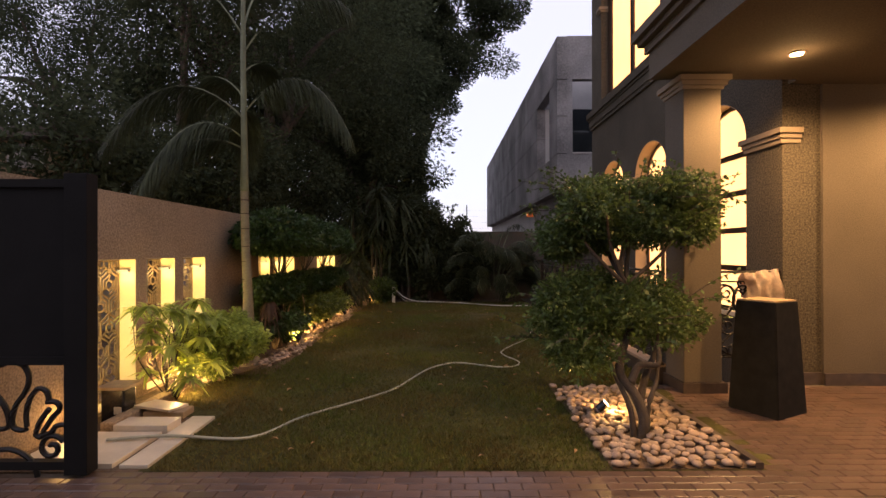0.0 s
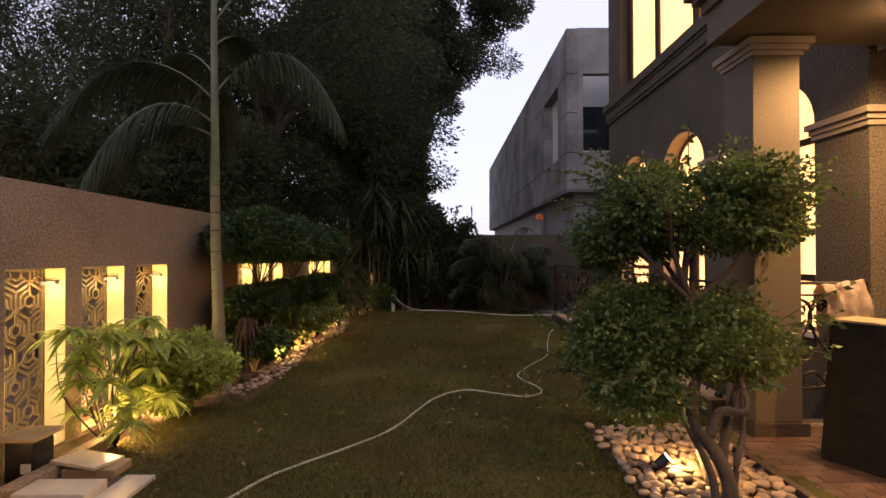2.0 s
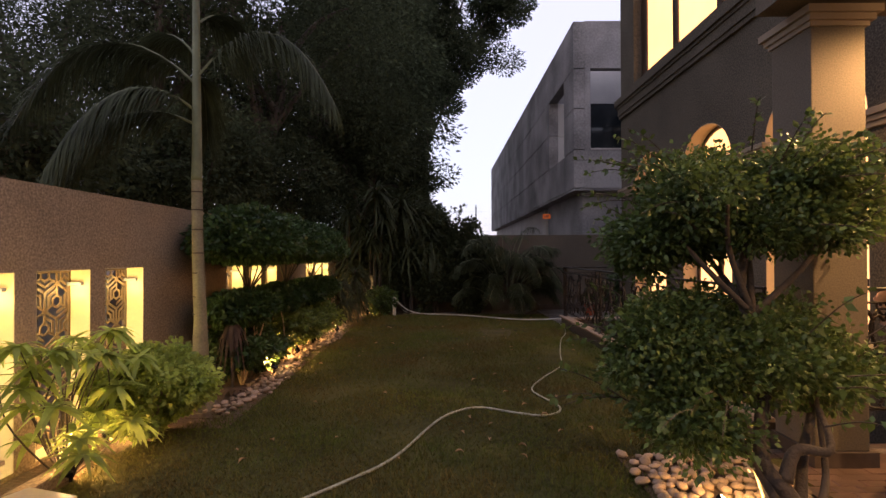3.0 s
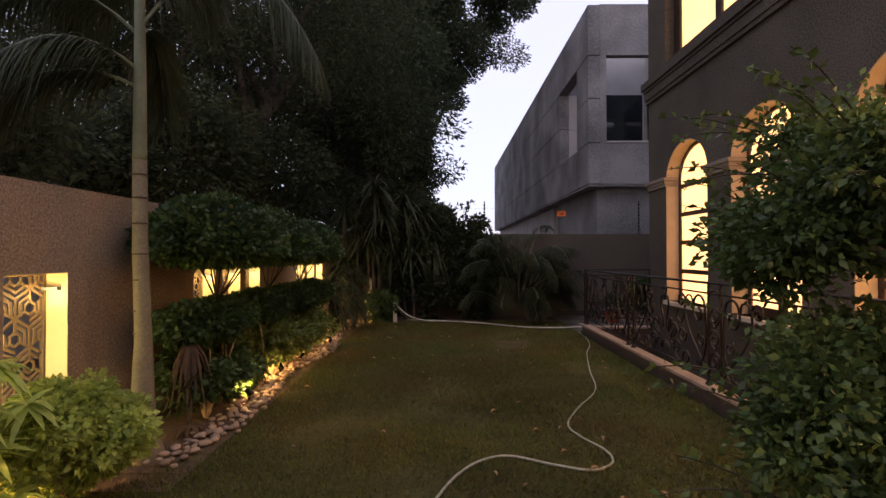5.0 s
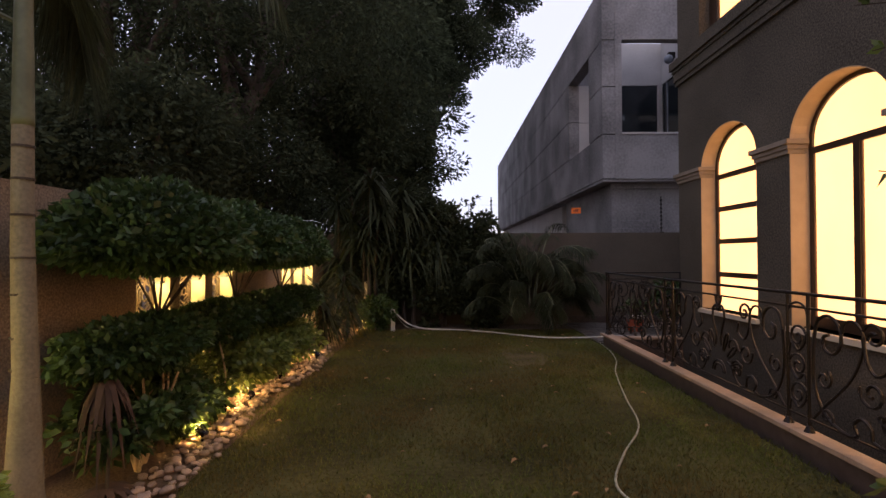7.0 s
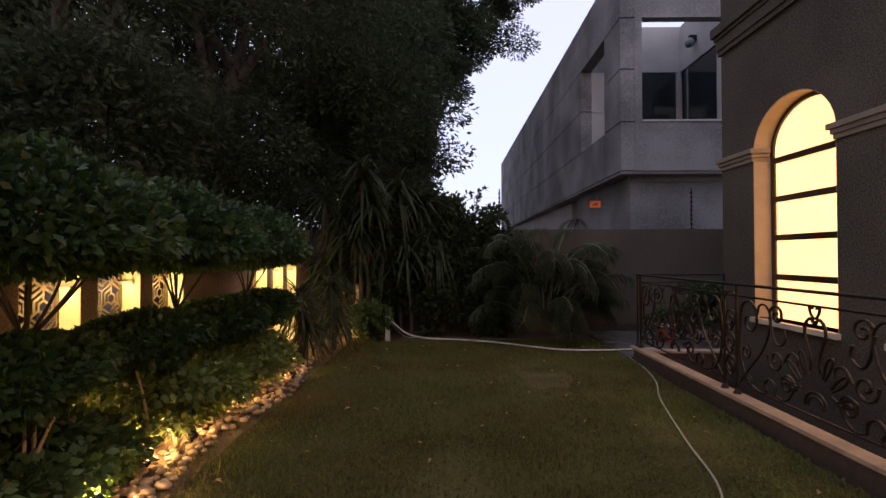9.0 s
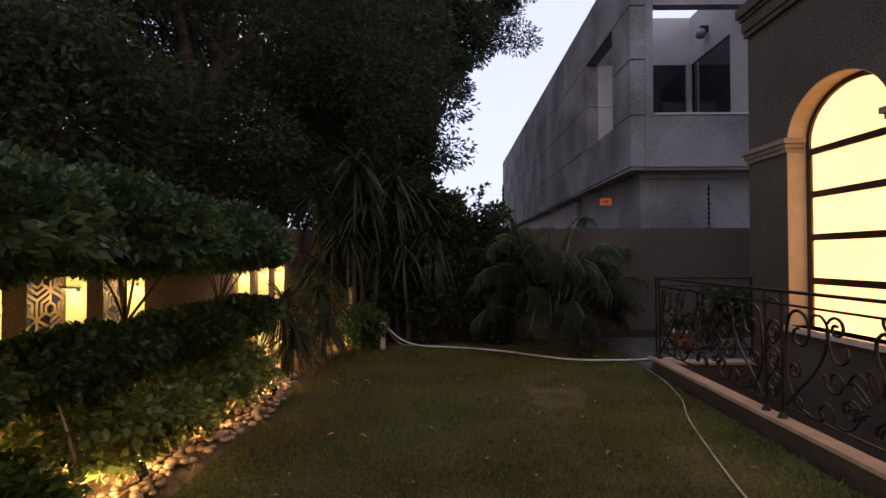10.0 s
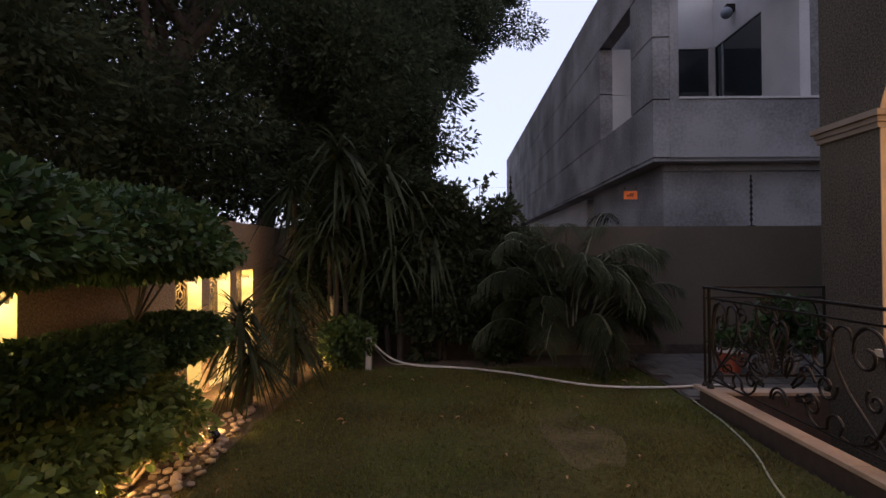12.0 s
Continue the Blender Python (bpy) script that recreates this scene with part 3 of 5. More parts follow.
part("panel", boxes((-7.55, 8.68, 3.1, -6.88, 8.7, 3.52)), CONCRETE_LIGHT, sh, "pale painted panel")
part("eave", boxes((-11.3, 8.4, 3.58, -6.55, 10.2, 3.76)), DARK_WOOD, sh)

# ---- wall niches ----


def hex_screen(y, group):
    """A laser-cut metal panel of nested hexagons."""
    ob = thing("wall_screen", "tan laser-cut metal screen with nested hexagon pattern in a wall slot", "screen", (X0 + 0.05, y + SLOT_W / 2, 0.04), group)
    bm = bmesh.new()
    y0, y1, z0, z1 = y + 0.01, y + SLOT_W - 0.01, 0.05, 1.56
    R = 0.157
    xa, xb = X0 + 0.038, X0 + 0.045
    for r in range(-1, 9):
        for c in range(-1, 4):
            cy, cz = y0 + 0.05 + (c + 0.5 * (r % 2)) * R * math.sqrt(3), z0 + 0.06 + r * 1.5 * R
            for k, (ri, ro) in enumerate(((0.042, 0.066), (0.092, 0.118), (0.144, R))):
                ring = [[bm.verts.new((x, cy + q * math.sin(i * math.pi / 3), cz + q * math.cos(i * math.pi / 3))) for i in range(6)] for x, q in ((xa, ri), (xb, ri), (xb, ro), (xa, ro))]
                for i in range(6):
                    if k == 1 and i in ((r + c) % 3, (r + c) % 3 + 3):
                        continue
                    j = (i + 1) % 6
                    for p, q in ((0, 1), (1, 2), (2, 3), (3, 0)):
                        bm.faces.new((ring[p][i], ring[p][j], ring[q][j], ring[q][i]))
            for i in (0, 2, 4):
                d = Vector((math.sin(i * math.pi / 3), math.cos(i * math.pi / 3)))
                q = Vector((-d.y, d.x)) * 0.011
                o = Vector((cy, cz))
                prism(bm, [o + d * 0.06 + q, o + d * 0.15 + q, o + d * 0.15 - q, o + d * 0.06 - q], "x", xa + 0.001, xb - 0.001)
    for co, no in (((0, y0, 0), (0, -1, 0)), ((0, y1, 0), (0, 1, 0)), ((0, 0, z0), (0, 0, -1)), ((0, 0, z1), (0, 0, 1))):
        bmesh.ops.bisect_plane(bm, geom=bm.verts[:] + bm.edges[:] + bm.faces[:], plane_co=co, plane_no=no, clear_outer=True)
    part("lattice", bm, SCREEN, ob)
    for a, b in ((y0 - 0.01, y0 + 0.015), (y1 - 0.015, y1 + 0.01)):
        part("side_bar", boxes((X0 + 0.025, a, z0, X0 + 0.055, b, z1)), SCREEN, ob)
    for a, b in ((z0 - 0.01, z0 + 0.02), (z1 - 0.02, z1 + 0.008)):
        part("cross_bar", boxes((X0 + 0.026, y0 + 0.015, a, X0 + 0.054, y1 - 0.015, b)), SCREEN, ob)
    lin = thing("niche_lining", "cream painted lining of a lit wall slot", "lining", (WALL_X - 0.1, y + SLOT_W / 2, 0.04), "niche linings")
    for x0, ya, za, yb, zb in ((X0 + 0.06, y + SLOT_W - 0.006, 0.046, y + SLOT_W + 0.001, 1.564), (X0 + 0.06, y - 0.001, 0.046, y + 0.006, 1.564), (X0 + 0.06, y + 0.006, 1.564, y + SLOT_W - 0.006, 1.571), (X0 + 0.06, y + 0.006, 0.039, y + SLOT_W - 0.006, 0.046)):
        part("side" if zb - za > 1 else "board", boxes((x0, ya, za, WALL_X - 0.002, yb, zb)), CREAM, lin)
    # added body for the invented jamb light
    part("added_light_strip", boxes((WALL_X - 0.115, y + 0.006, 0.17, WALL_X - 0.085, y + 0.02, 1.47)), CREAM, lin, "added slim strip for the hidden jamb light")
    fx = thing("niche_lamp", "small grey strip lamp on the jamb of a wall slot", "lamp", (WALL_X - 0.1, y + 0.56, 1.42), "niche lamps")
    part("body", boxes((WALL_X - 0.19, y + 0.575, 1.42, WALL_X - 0.06, y + SLOT_W, 1.45), bevel=0.004), SHED, fx)


for k, y in enumerate(SLOTS):
    hex_screen(y, "wall screens")

# ---- light well and railing ----
single("well_floor", boxes((2.68, 6.2, -2.7, FX, 14.2, -2.6)), TILE_DARK, "dark tiled floor of the sunken light well", kind="structure")
single("well_wall", boxes((2.68, 6.35, -2.6, 2.9, 14.0, 0.17), (2.9, 14.0, -2.6, FX - 0.002, 14.16, 0.1), (2.9, 6.2, -2.6, FX - 0.002, 6.35, -0.02)), PLINTH, "dark stone retaining wall round the light well", kind="structure")
single("well_end_coping", boxes((2.84, 13.98, 0.1, FX - 0.002, 14.2, 0.14), bevel=0.004), COPING, "buff stone coping across the end of the light well", kind="structure")
y = 6.35
for i in range(13):
    single("coping", boxes((2.66, y + 0.002, 0.17, 2.83, y + 0.596, 0.21), bevel=0.004), COPING, "buff stone coping slab", kind="structure")
    y += 0.598
single("wall_north_plinth", boxes((2.7, NWALL - 0.02, 0.04, 12, NWALL, 0.2)), PLINTH, "dark stone plinth at the foot of the end wall", kind="structure")
single("passage", boxes((2.62, 14.12, -0.05, 12, NWALL, 0.02)), PLINTH, "paved passage behind the house", kind="structure")


SLAB = bpy.data.meshes.new("tile")
bm = boxes((-0.196, -0.146, -0.03, 0.196, 0.146, 0.0))
bmesh.ops.bevel(bm, geom=[e for e in bm.edges if all(v.co.z > -0.01 for v in e.verts)], offset=0.006, segments=1, affect="EDGES")
bm.to_mesh(SLAB)
bm.free()
SLAB.materials.append(TILE_DARK)
slab_rnd = random.Random(9)
for row in range(9):
    for col in range(9):
        tile = new("tile", SLAB)
        tile.parent = bpy.data.objects["passage"]
        tile.matrix_local = pose(2.86 + 0.4 * col + (0.2 if row % 2 else 0), 14.36 + 0.3 * row, 0.036 + slab_rnd.uniform(-0.002, 0.003), slab_rnd.uniform(-0.4, 0.4), slab_rnd.uniform(-0.4, 0.4), 0)


def smooth2(pts):
    return [(p.x, p.y) for p in smooth_line([(u, v, 0) for u, v in pts], 4)]


def rail_panel(rail, m, length, motif=True):
    """Scrolls of one railing panel, in the plane given by m(u, v)."""
    def bar(pts, r=0.0115, name="scroll"):
        bm = bmesh.new()
        tube(bm, [m(u, v) for u, v in pts], r, 6)
        part(name, bm, IRON, rail)
    c = length / 2
    if length < 0.4:
        # stacked S scrolls between a pair of posts
        bar([(c - (c - 0.01) * math.cos(a), 1.0 + 0.1 * math.sin(a)) for a in np.linspace(0, math.pi, 12)])
        for k, v in enumerate((0.3, 0.55, 0.8)):
            s = 1 if k % 2 else -1
            bar([(c + s * (u - c), w) for u, w in spiral(c, v, 0.11, 0.02, 0.3, 1.3)])
            bar([(c + s * (u - c), w) for u, w in smooth2([(0.02, v - 0.16), (0.05, v - 0.06), (c, v - 0.12), (2 * c - 0.04, v - 0.04), (2 * c - 0.02, v + 0.06)])])
        return
    for s in (-1, 1):
        def mir(pts):
            return [(c + s * (u - c), v) for u, v in pts]
        # great C beside the post, its top curl and the long S across it
        bar(mir(smooth2([(0.64, 0.16), (0.62, 0.25), (0.54, 0.29), (0.47, 0.23), (0.5, 0.15), (0.38, 0.13), (0.2, 0.2), (0.08, 0.38), (0.05, 0.6), (0.07, 0.84)])), 0.014)
        bar(mir(smooth2([(0.07, 0.84), (0.12, 0.98), (0.24, 1.02), (0.34, 0.94), (0.35, 0.8), (0.27, 0.72), (0.18, 0.75), (0.17, 0.84), (0.23, 0.87)])), 0.014)
        bar(mir(smooth2([(0.05, 0.14), (0.2, 0.3), (0.42, 0.52), (0.54, 0.72), (0.57, 0.9), (0.5, 1.0), (0.4, 0.99), (0.37, 0.9)])))
        bar(mir(spiral(0.66, 0.92, 0.1, 0.02, 2.8, -1.3)), 0.013)
        bar(mir(smooth2([(0.56, 0.9), (0.6, 0.72), (0.68, 0.64), (0.78, 0.7), (0.76, 0.8)])), 0.013)
        bar(mir(spiral(0.64, 0.5, 0.12, 0.025, 2.9, 1.3)), 0.013)
        bar(mir(smooth2([(0.76, 0.5), (0.84, 0.6), (0.93, 0.58), (0.94, 0.5)])))
        bar(mir(spiral(0.8, 0.3, 0.1, 0.02, 0.4, 1.35)), 0.013)
        bar(mir(smooth2([(0.64, 0.16), (0.74, 0.14), (0.84, 0.2), (0.9, 0.3), (0.98, 0.34)])))
        bar(mir(spiral(0.17, 0.5, 0.09, 0.02, 1.0, -1.2)))
        bar(mir(spiral(0.2, 0.2, 0.07, 0.015, -0.8, 1.2)))
        # half of the lyre, with its curl
        bar(mir(smooth2([(c, 0.9), (c - 0.05, 0.95), (c - 0.11, 0.9), (c - 0.12, 0.8), (c - 0.08, 0.7), (c - 0.05, 0.6), (c - 0.06, 0.5)])), 0.014)
        bar(mir(smooth2([(c - 0.01, 0.95), (c - 0.05, 1.0), (c - 0.06, 1.05), (c - 0.03, 1.06), (c - 0.025, 1.03)])), 0.012)
    if motif:
        for r in (0.09, 0.13):
            bar([(c + r * math.cos(a), 0.2 + r * math.sin(a)) for a in np.linspace(0.0, math.pi, 12)], 0.012)
        for a in np.radians((14, 40, 66, 114, 140, 166)):
            d, q = Vector((math.cos(a), math.sin(a))), Vector((-math.sin(a), math.cos(a)))
            o = Vector((c, 0.24))
            loop = [o + d * 0.24 + q * 0.012, o + d * 0.36 + q * 0.028, o + d * 0.43 + q * 0.02, o + d * 0.45, o + d * 0.43 - q * 0.02, o + d * 0.36 - q * 0.028, o + d * 0.24 - q * 0.012]
            bar(smooth2([(p.x, p.y) for p in loop]), 0.012, "petal")


def railing(p0, p1, posts, label):
    """A wrought iron balustrade between two points of the plan."""
    a, b = Vector((*p0, 0)), Vector((*p1, 0))
    d = (b - a).normalized()
    rail = thing("railing", label, "railing", (*p0, 0.2))
    ln = (b - a).length

    def at(u, v):
        q = a + d * u
        return (q.x, q.y, 0.2 + v)
    for v, r, nm in ((1.18, 0.016, "top_rail"), (1.06, 0.011, "upper_rail"), (0.12, 0.011, "bottom_rail")):
        bm = bmesh.new()
        tube(bm, [at(0, v), at(ln, v)], r, 8)
        part(nm, bm, IRON, rail)
    for u in posts:
        bm = bmesh.new()
        tube(bm, [at(u, 0), at(u, 1.19)], 0.016, 6)
        post = part("post", bm, IRON, rail)
        bm = bmesh.new()
        q = at(u, 0.03)
        bmesh.ops.create_cone(bm, cap_ends=True, segments=10, radius1=0.05, radius2=0.02, depth=0.06, matrix=pose(*q))
        part("foot", bm, IRON, post)
    for u0, u1 in zip(posts, posts[1:]):
        if u1 - u0 > 0.2:
            rail_panel(rail, lambda u, v, u0=u0: at(u0 + u, v + 0.0), u1 - u0, u1 - u0 > 1.2)
    return rail


railing((2.76, 6.36), (2.76, 14.05), [0.02, 2.28, 2.54, 4.85, 5.09, 7.55, 7.67], "black wrought iron railing with scrolls along the light well")
railing((2.8, 14.05), (4.19, 14.05), [0.02, 1.38], "short black wrought iron railing closing the end of the light well")
railing((3.25, 6.24), (4.19, 6.24), [0.02, 0.93], "short black wrought iron railing behind the porch column")

# ---- gate leaf ----
gate = thing("metal_gate", "black sheet metal gate leaf with scrolled ironwork below", "gate", (-3.0, 3.72, 0))
part("stile", boxes((-2.77, 3.66, 0.02, -2.6, 3.78, 2.23), bevel=0.005), GATE, gate)
part("stile", boxes((-3.43, 3.68, 0.02, -3.38, 3.76, 2.2)), GATE, gate)
part("sheet", boxes((-3.38, 3.71, 0.88, -2.77, 3.73, 2.13)), GATE, gate)
for z in (0.82, 2.13, 0.05):
    part("cross_rail", boxes((-3.38, 3.685, z, -2.77, 3.755, z + 0.06)), GATE, gate)
for name, pts in (("petal", [(-3.28, 0.81), (-3.2, 0.84), (-3.11, 0.81), (-3.07, 0.73), (-3.09, 0.63), (-3.16, 0.53), (-3.19, 0.44), (-3.18, 0.35), (-3.09, 0.34), (-3.09, 0.46), (-3.06, 0.57), (-3.0, 0.64), (-2.94, 0.62), (-2.92, 0.55)]),
                  ("petal", [(-2.94, 0.54), (-2.87, 0.54), (-2.84, 0.49), (-2.9, 0.42), (-2.96, 0.33), (-2.98, 0.28), (-3.02, 0.31), (-2.98, 0.41), (-2.92, 0.49)]),
                  ("scroll", [(-2.96, 0.29), (-2.9, 0.32), (-2.87, 0.36), (-2.8, 0.37), (-2.77, 0.33)]),
                  ("scroll", [(-3.33, 0.18), (-3.21, 0.19), (-3.09, 0.14), (-3.02, 0.05), (-3.0, -0.07)]),
                  ("petal", [(-3.32, 0.6), (-3.25, 0.51), (-3.22, 0.42), (-3.23, 0.35), (-3.31, 0.34)]),
                  ("scroll", spiral(-2.9, 0.2, 0.1, 0.02, 0.5, 1.3))):
    bm = bmesh.new()
    tube(bm, smooth_line([(u, 3.72, v) for u, v in pts], 4), 0.02, 6)
    part(name, bm, IRON, gate)

# ---- steps and clutter by the first slots ----
for x0, y0, x1, y1, z0, z1 in ((-3.3, 3.82, -2.52, 4.5, 0.0, 0.04), (-2.47, 3.82, -2.25, 4.95, 0.0, 0.03)):
    single("paving_slab", boxes((x0, y0, z0, x1, y1, z1), bevel=0.005), MARBLE, "cream marble slab lying on the soil", "slab", group="marble slabs")
single("marble_step", boxes((-2.97, 4.51, 0.0, -2.48, 4.75, 0.09), bevel=0.006), MARBLE, "cream marble step block beside the slabs", "step")
single("bed_edging", boxes((-3.12, 4.55, 0.0, -2.99, 5.6, 0.1), bevel=0.02), PLASTER_WALL_LIT, "low plaster edging of the planting bed", "edging")
bm = boxes((-0.2, -0.14, 0, 0.2, 0.14, 0.025), bevel=0.004)
t = single("loose_tile", bm, MARBLE, "loose pale tile lying on a timber plank", "tile")
t.matrix_world = pose(-2.84, 5.06, 0.085, -4, 3, -12)
single("timber_plank", boxes((-2.96, 4.94, 0.0, -2.56, 5.16, 0.07), bevel=0.01), TAN_BOARD, "short timber plank under the loose tile", "plank")
tin = thing("paint_tin", "square black paint tin with a board on top", "tin", (-3.2, 4.95, 0.04))
part("body", boxes((-3.31, 4.85, 0.0, -3.09, 5.05, 0.32), bevel=0.015), BLACK_TIN, tin)
part("label", boxes((-3.18, 4.842, 0.08, -3.11, 4.85, 0.15)), WHITE_PIPE, tin, "small pale label")
single("tin_board", boxes((-3.34, 4.8, 0.32, -3.05, 5.1, 0.35), bevel=0.006), TAN_BOARD, "tan board lying on the paint tin", "board")

# ---- black planter and cloth on the porch ----
pb = thing("tapered_planter", "tall black tapered planter box standing on the porch", "planter", (3.32, 5.2, 0))
bm = bmesh.new()
M = pose(3.35, 5.2, 0.0, 0, 0, 28)
lo = [bm.verts.new(M @ Vector((sx * 0.255, sy * 0.255, -0.01))) for sx, sy in ((-1, -1), (1, -1), (1, 1), (-1, 1))]
hi = [bm.verts.new(M @ Vector((sx * 0.2, sy * 0.2, 1.13))) for sx, sy in ((-1, -1), (1, -1), (1, 1), (-1, 1))]
bm.faces.new(lo)
bm.faces.new(hi)
for i in range(4):
    bm.faces.new((lo[i], lo[(i + 1) % 4], hi[(i + 1) % 4], hi[i]))
bmesh.ops.bevel(bm, geom=list(bm.edges), offset=0.008, segments=2, affect="EDGES")
part("body", bm, BLACK_BOX, pb)
bm = bmesh.new()
box(bm, -0.19, -0.19, 1.13, 0.19, 0.19, 1.145)
bmesh.ops.transform(bm, matrix=M, verts=bm.verts)
part("lid", bm, TAN_BOARD, pb, "tan board lid")


def draped_cloth():
    bm = bmesh.new()
    rows = []
    for i in range(19):
        u = i / 18
        row = []
        for j in range(25):
            v = j / 24 * 2 - 1
            x = 3.72 + 0.45 * u
            drop = abs(v) ** 1.5
            fold = 0.035 * math.sin(u * 17 + v * 4 + 2 * noise.noise(Vector((u * 3, v * 2, 9)))) + 0.05 * noise.noise(Vector((u * 5, v * 4, 3)))
            yy = 6.235 + (0.07 * math.copysign(min(1, abs(v) * 2.2), v)) + fold * min(1, abs(v) * 3) * (1 if v > 0 else -1)
            z = 1.42 - 0.05 * (1 - u) - drop * (0.3 + 0.3 * u) + 0.02 * noise.noise(Vector((u * 6, v * 6, 0)))
            row.append(bm.verts.new((x, yy, z)))
        rows.append(row)
    for r0, r1 in zip(rows, rows[1:]):
        for j in range(24):
            bm.faces.new((r0[j], r0[j + 1], r1[j + 1], r1[j]))
    bmesh.ops.solidify(bm, geom=bm.faces[:], thickness=0.008)
    return bm


single("draped_cloth", draped_cloth(), CLOTH, "crumpled pale pink cloth draped over the railing", "cloth", smooth=True)

# ---- hose, pipe, post ----


HOSE_LINE = [(-2.85, 4.25), (-2.37, 4.34), (-1.71, 4.41), (-1.38, 4.97), (-0.9, 5.52), (-0.57, 5.98), (-0.2, 6.95), (0.18, 7.32), (0.59, 7.14), (0.86, 7.04), (1.07, 7.18), (1.1, 7.44), (0.97, 7.78), (0.94, 8.12), (1.2, 8.68), (1.6, 9.4), (1.82, 10.4), (2.14, 11.7), (2.42, 12.5), (2.58, 13.3), (2.64, 14.0), (2.7, 14.4)]
bm = bmesh.new()
tube(bm, smooth_line([(x, y, 0.06 if y < 4.35 and x < -2.2 else 0.014) for x, y in HOSE_LINE]), 0.0145, 8, 0.008)
single("garden_hose", bm, HOSE, "pale rubber garden hose snaking across the lawn", "hose", smooth=True)
bm = bmesh.new()
tube(bm, smooth_line([(-1.5, 15.8, 0.42), (-1.2, 15.85, 0.16), (-0.8, 15.9, 0.04), (-0.16, 15.8, 0.03), (0.6, 15.45, 0.03), (1.58, 14.75, 0.03), (2.39, 14.6, 0.04), (3.0, 14.62, 0.06), (3.4, 14.7, 0.05)]), 0.015, 8)
single("water_pipe", bm, WHITE_PIPE, "white flexible water pipe lying across the garden's end", "pipe", smooth=True)
bm = bmesh.new()
tube(bm, smooth_line([(-1.52, 15.82, 0.4), (-1.25, 15.95, 0.08), (-0.9, 16.05, 0.03), (-0.5, 15.95, 0.03), (0.2, 15.65, 0.03)]), 0.009, 6)
single("thin_hose", bm, HOSE, "thin grey hose running from the tap post", "hose", smooth=True)
tp = thing("tap_post", "short pale concrete tap post at the lawn's edge", "post", (-1.55, 15.8, 0))
part("shaft", boxes((-1.6, 15.75, -0.02, -1.51, 15.85, 0.5), bevel=0.008), WHITE_PIPE, tp)
bm = bmesh.new()
tube(bm, [(-1.53, 15.76, 0.42), (-1.53, 15.68, 0.42), (-1.53, 15.66, 0.38)], 0.012, 6)
part("tap", bm, IRON, tp)

# ---- garden spotlights ----


def spotlight(x, y, yaw, watts, label, z=0.0):
    ob = thing("ground_spotlight", label, "spotlight", (x, y, z), "garden spotlights")
    bm = bmesh.new()
    m = pose(x, y, z + 0.1, -50, 0, yaw)
    bmesh.ops.create_cone(bm, cap_ends=True, segments=14, radius1=0.035, radius2=0.045, depth=0.1, matrix=m)
    part("housing", bm, BLACK_TIN, ob)
    bm = bmesh.new()
    bmesh.ops.create_cone(bm, cap_ends=True, segments=14, radius1=0.036, radius2=0.036, depth=0.006, matrix=m @ pose(0, 0, 0.054))
    part("lens", bm, LENS, ob, "glowing warm lens")
    part("stake", boxes((x - 0.01, y - 0.01, z - 0.03, x + 0.01, y + 0.01, z + 0.08)), BLACK_TIN, ob)
    p = m @ Vector((0, 0, 0.12))
    lamp("POINT", p, watts, AMBER, 0.03, name="spotlight_light")


# assumed fixture, added to brighten the marble slabs
spotlight(-3.3, 4.5, 160, 3, "added small black spotlight that brightens the slabs by the paint tin", 0.04)
# invented fixture, added to light the mango leaves from the front
spotlight(-2.95, 5.55, 20, 32, "added small black spotlight that brightens the mango shrub")
spotlight(-3.22, 6.36, 0, 48, "small black spotlight under the leafy bush")
spotlight(-2.6, 9.0, 70, 75, "small black spotlight among the pebbles")
spotlight(-2.74, 9.75, 20, 26, "small black spotlight under the hedge")
spotlight(-2.66, 10.3, 60, 20, "small black spotlight among the pebbles")
spotlight(-2.66, 11.35, 60, 22, "small black spotlight under the hedge")
spotlight(-2.5, 12.7, 60, 14, "small black spotlight beside the hedge's end")
spotlight(-2.3, 15.75, 20, 9, "small black spotlight lighting a tree trunk")
spotlight(-3.05, 14.2, 20, 22, "small black spotlight behind the dragon plants")
spotlight(1.58, 5.0, -100, 24, "small black spotlight lighting the ficus trunk")

# ---- big trees ----


def big_tree(at, height, crown_at, size, n, leaf, label, seed, trunk_r=0.3, clumps=90, clump_r=0.9, mat=None):
    ob = thing("tree", label, "tree", (*at, 0), "trees beyond the wall")
    top = Vector(crown_at)
    base = Vector((*at, -0.1))
    rnd = random.Random(seed)
    mid = [base.lerp(Vector((top.x, top.y, top.z)), t) + Vector((rnd.uniform(-0.3, 0.3), rnd.uniform(-0.3, 0.3), 0)) * t for t in (0.25, 0.5, 0.75)]
    bm = bmesh.new()
    line = smooth_line([base, *mid, top])
    tube(bm, line, trunk_r, 10, trunk_r * 0.25)
    part("trunk", bm, BARK, ob, smooth=True)
    for i in range(9):
        a = rnd.uniform(0, math.tau)
        s = line[int(len(line) * rnd.uniform(0.35, 0.85))]
        e = top + Vector((math.cos(a) * size[0] * 0.55, math.sin(a) * size[1] * 0.55, rnd.uniform(-0.4, 0.5) * size[2]))
        bm = bmesh.new()
        tube(bm, smooth_line([s, s.lerp(e, 0.5) + Vector((0, 0, 0.4)), e]), trunk_r * 0.4, 6, 0.03)
        part("limb", bm, BARK, ob, smooth=True)
    crown("crown", crown_at, size, n, leaf, leaf * 0.42, mat or LEAF_DARK, ob, clumps, clump_r, seed)
    return ob


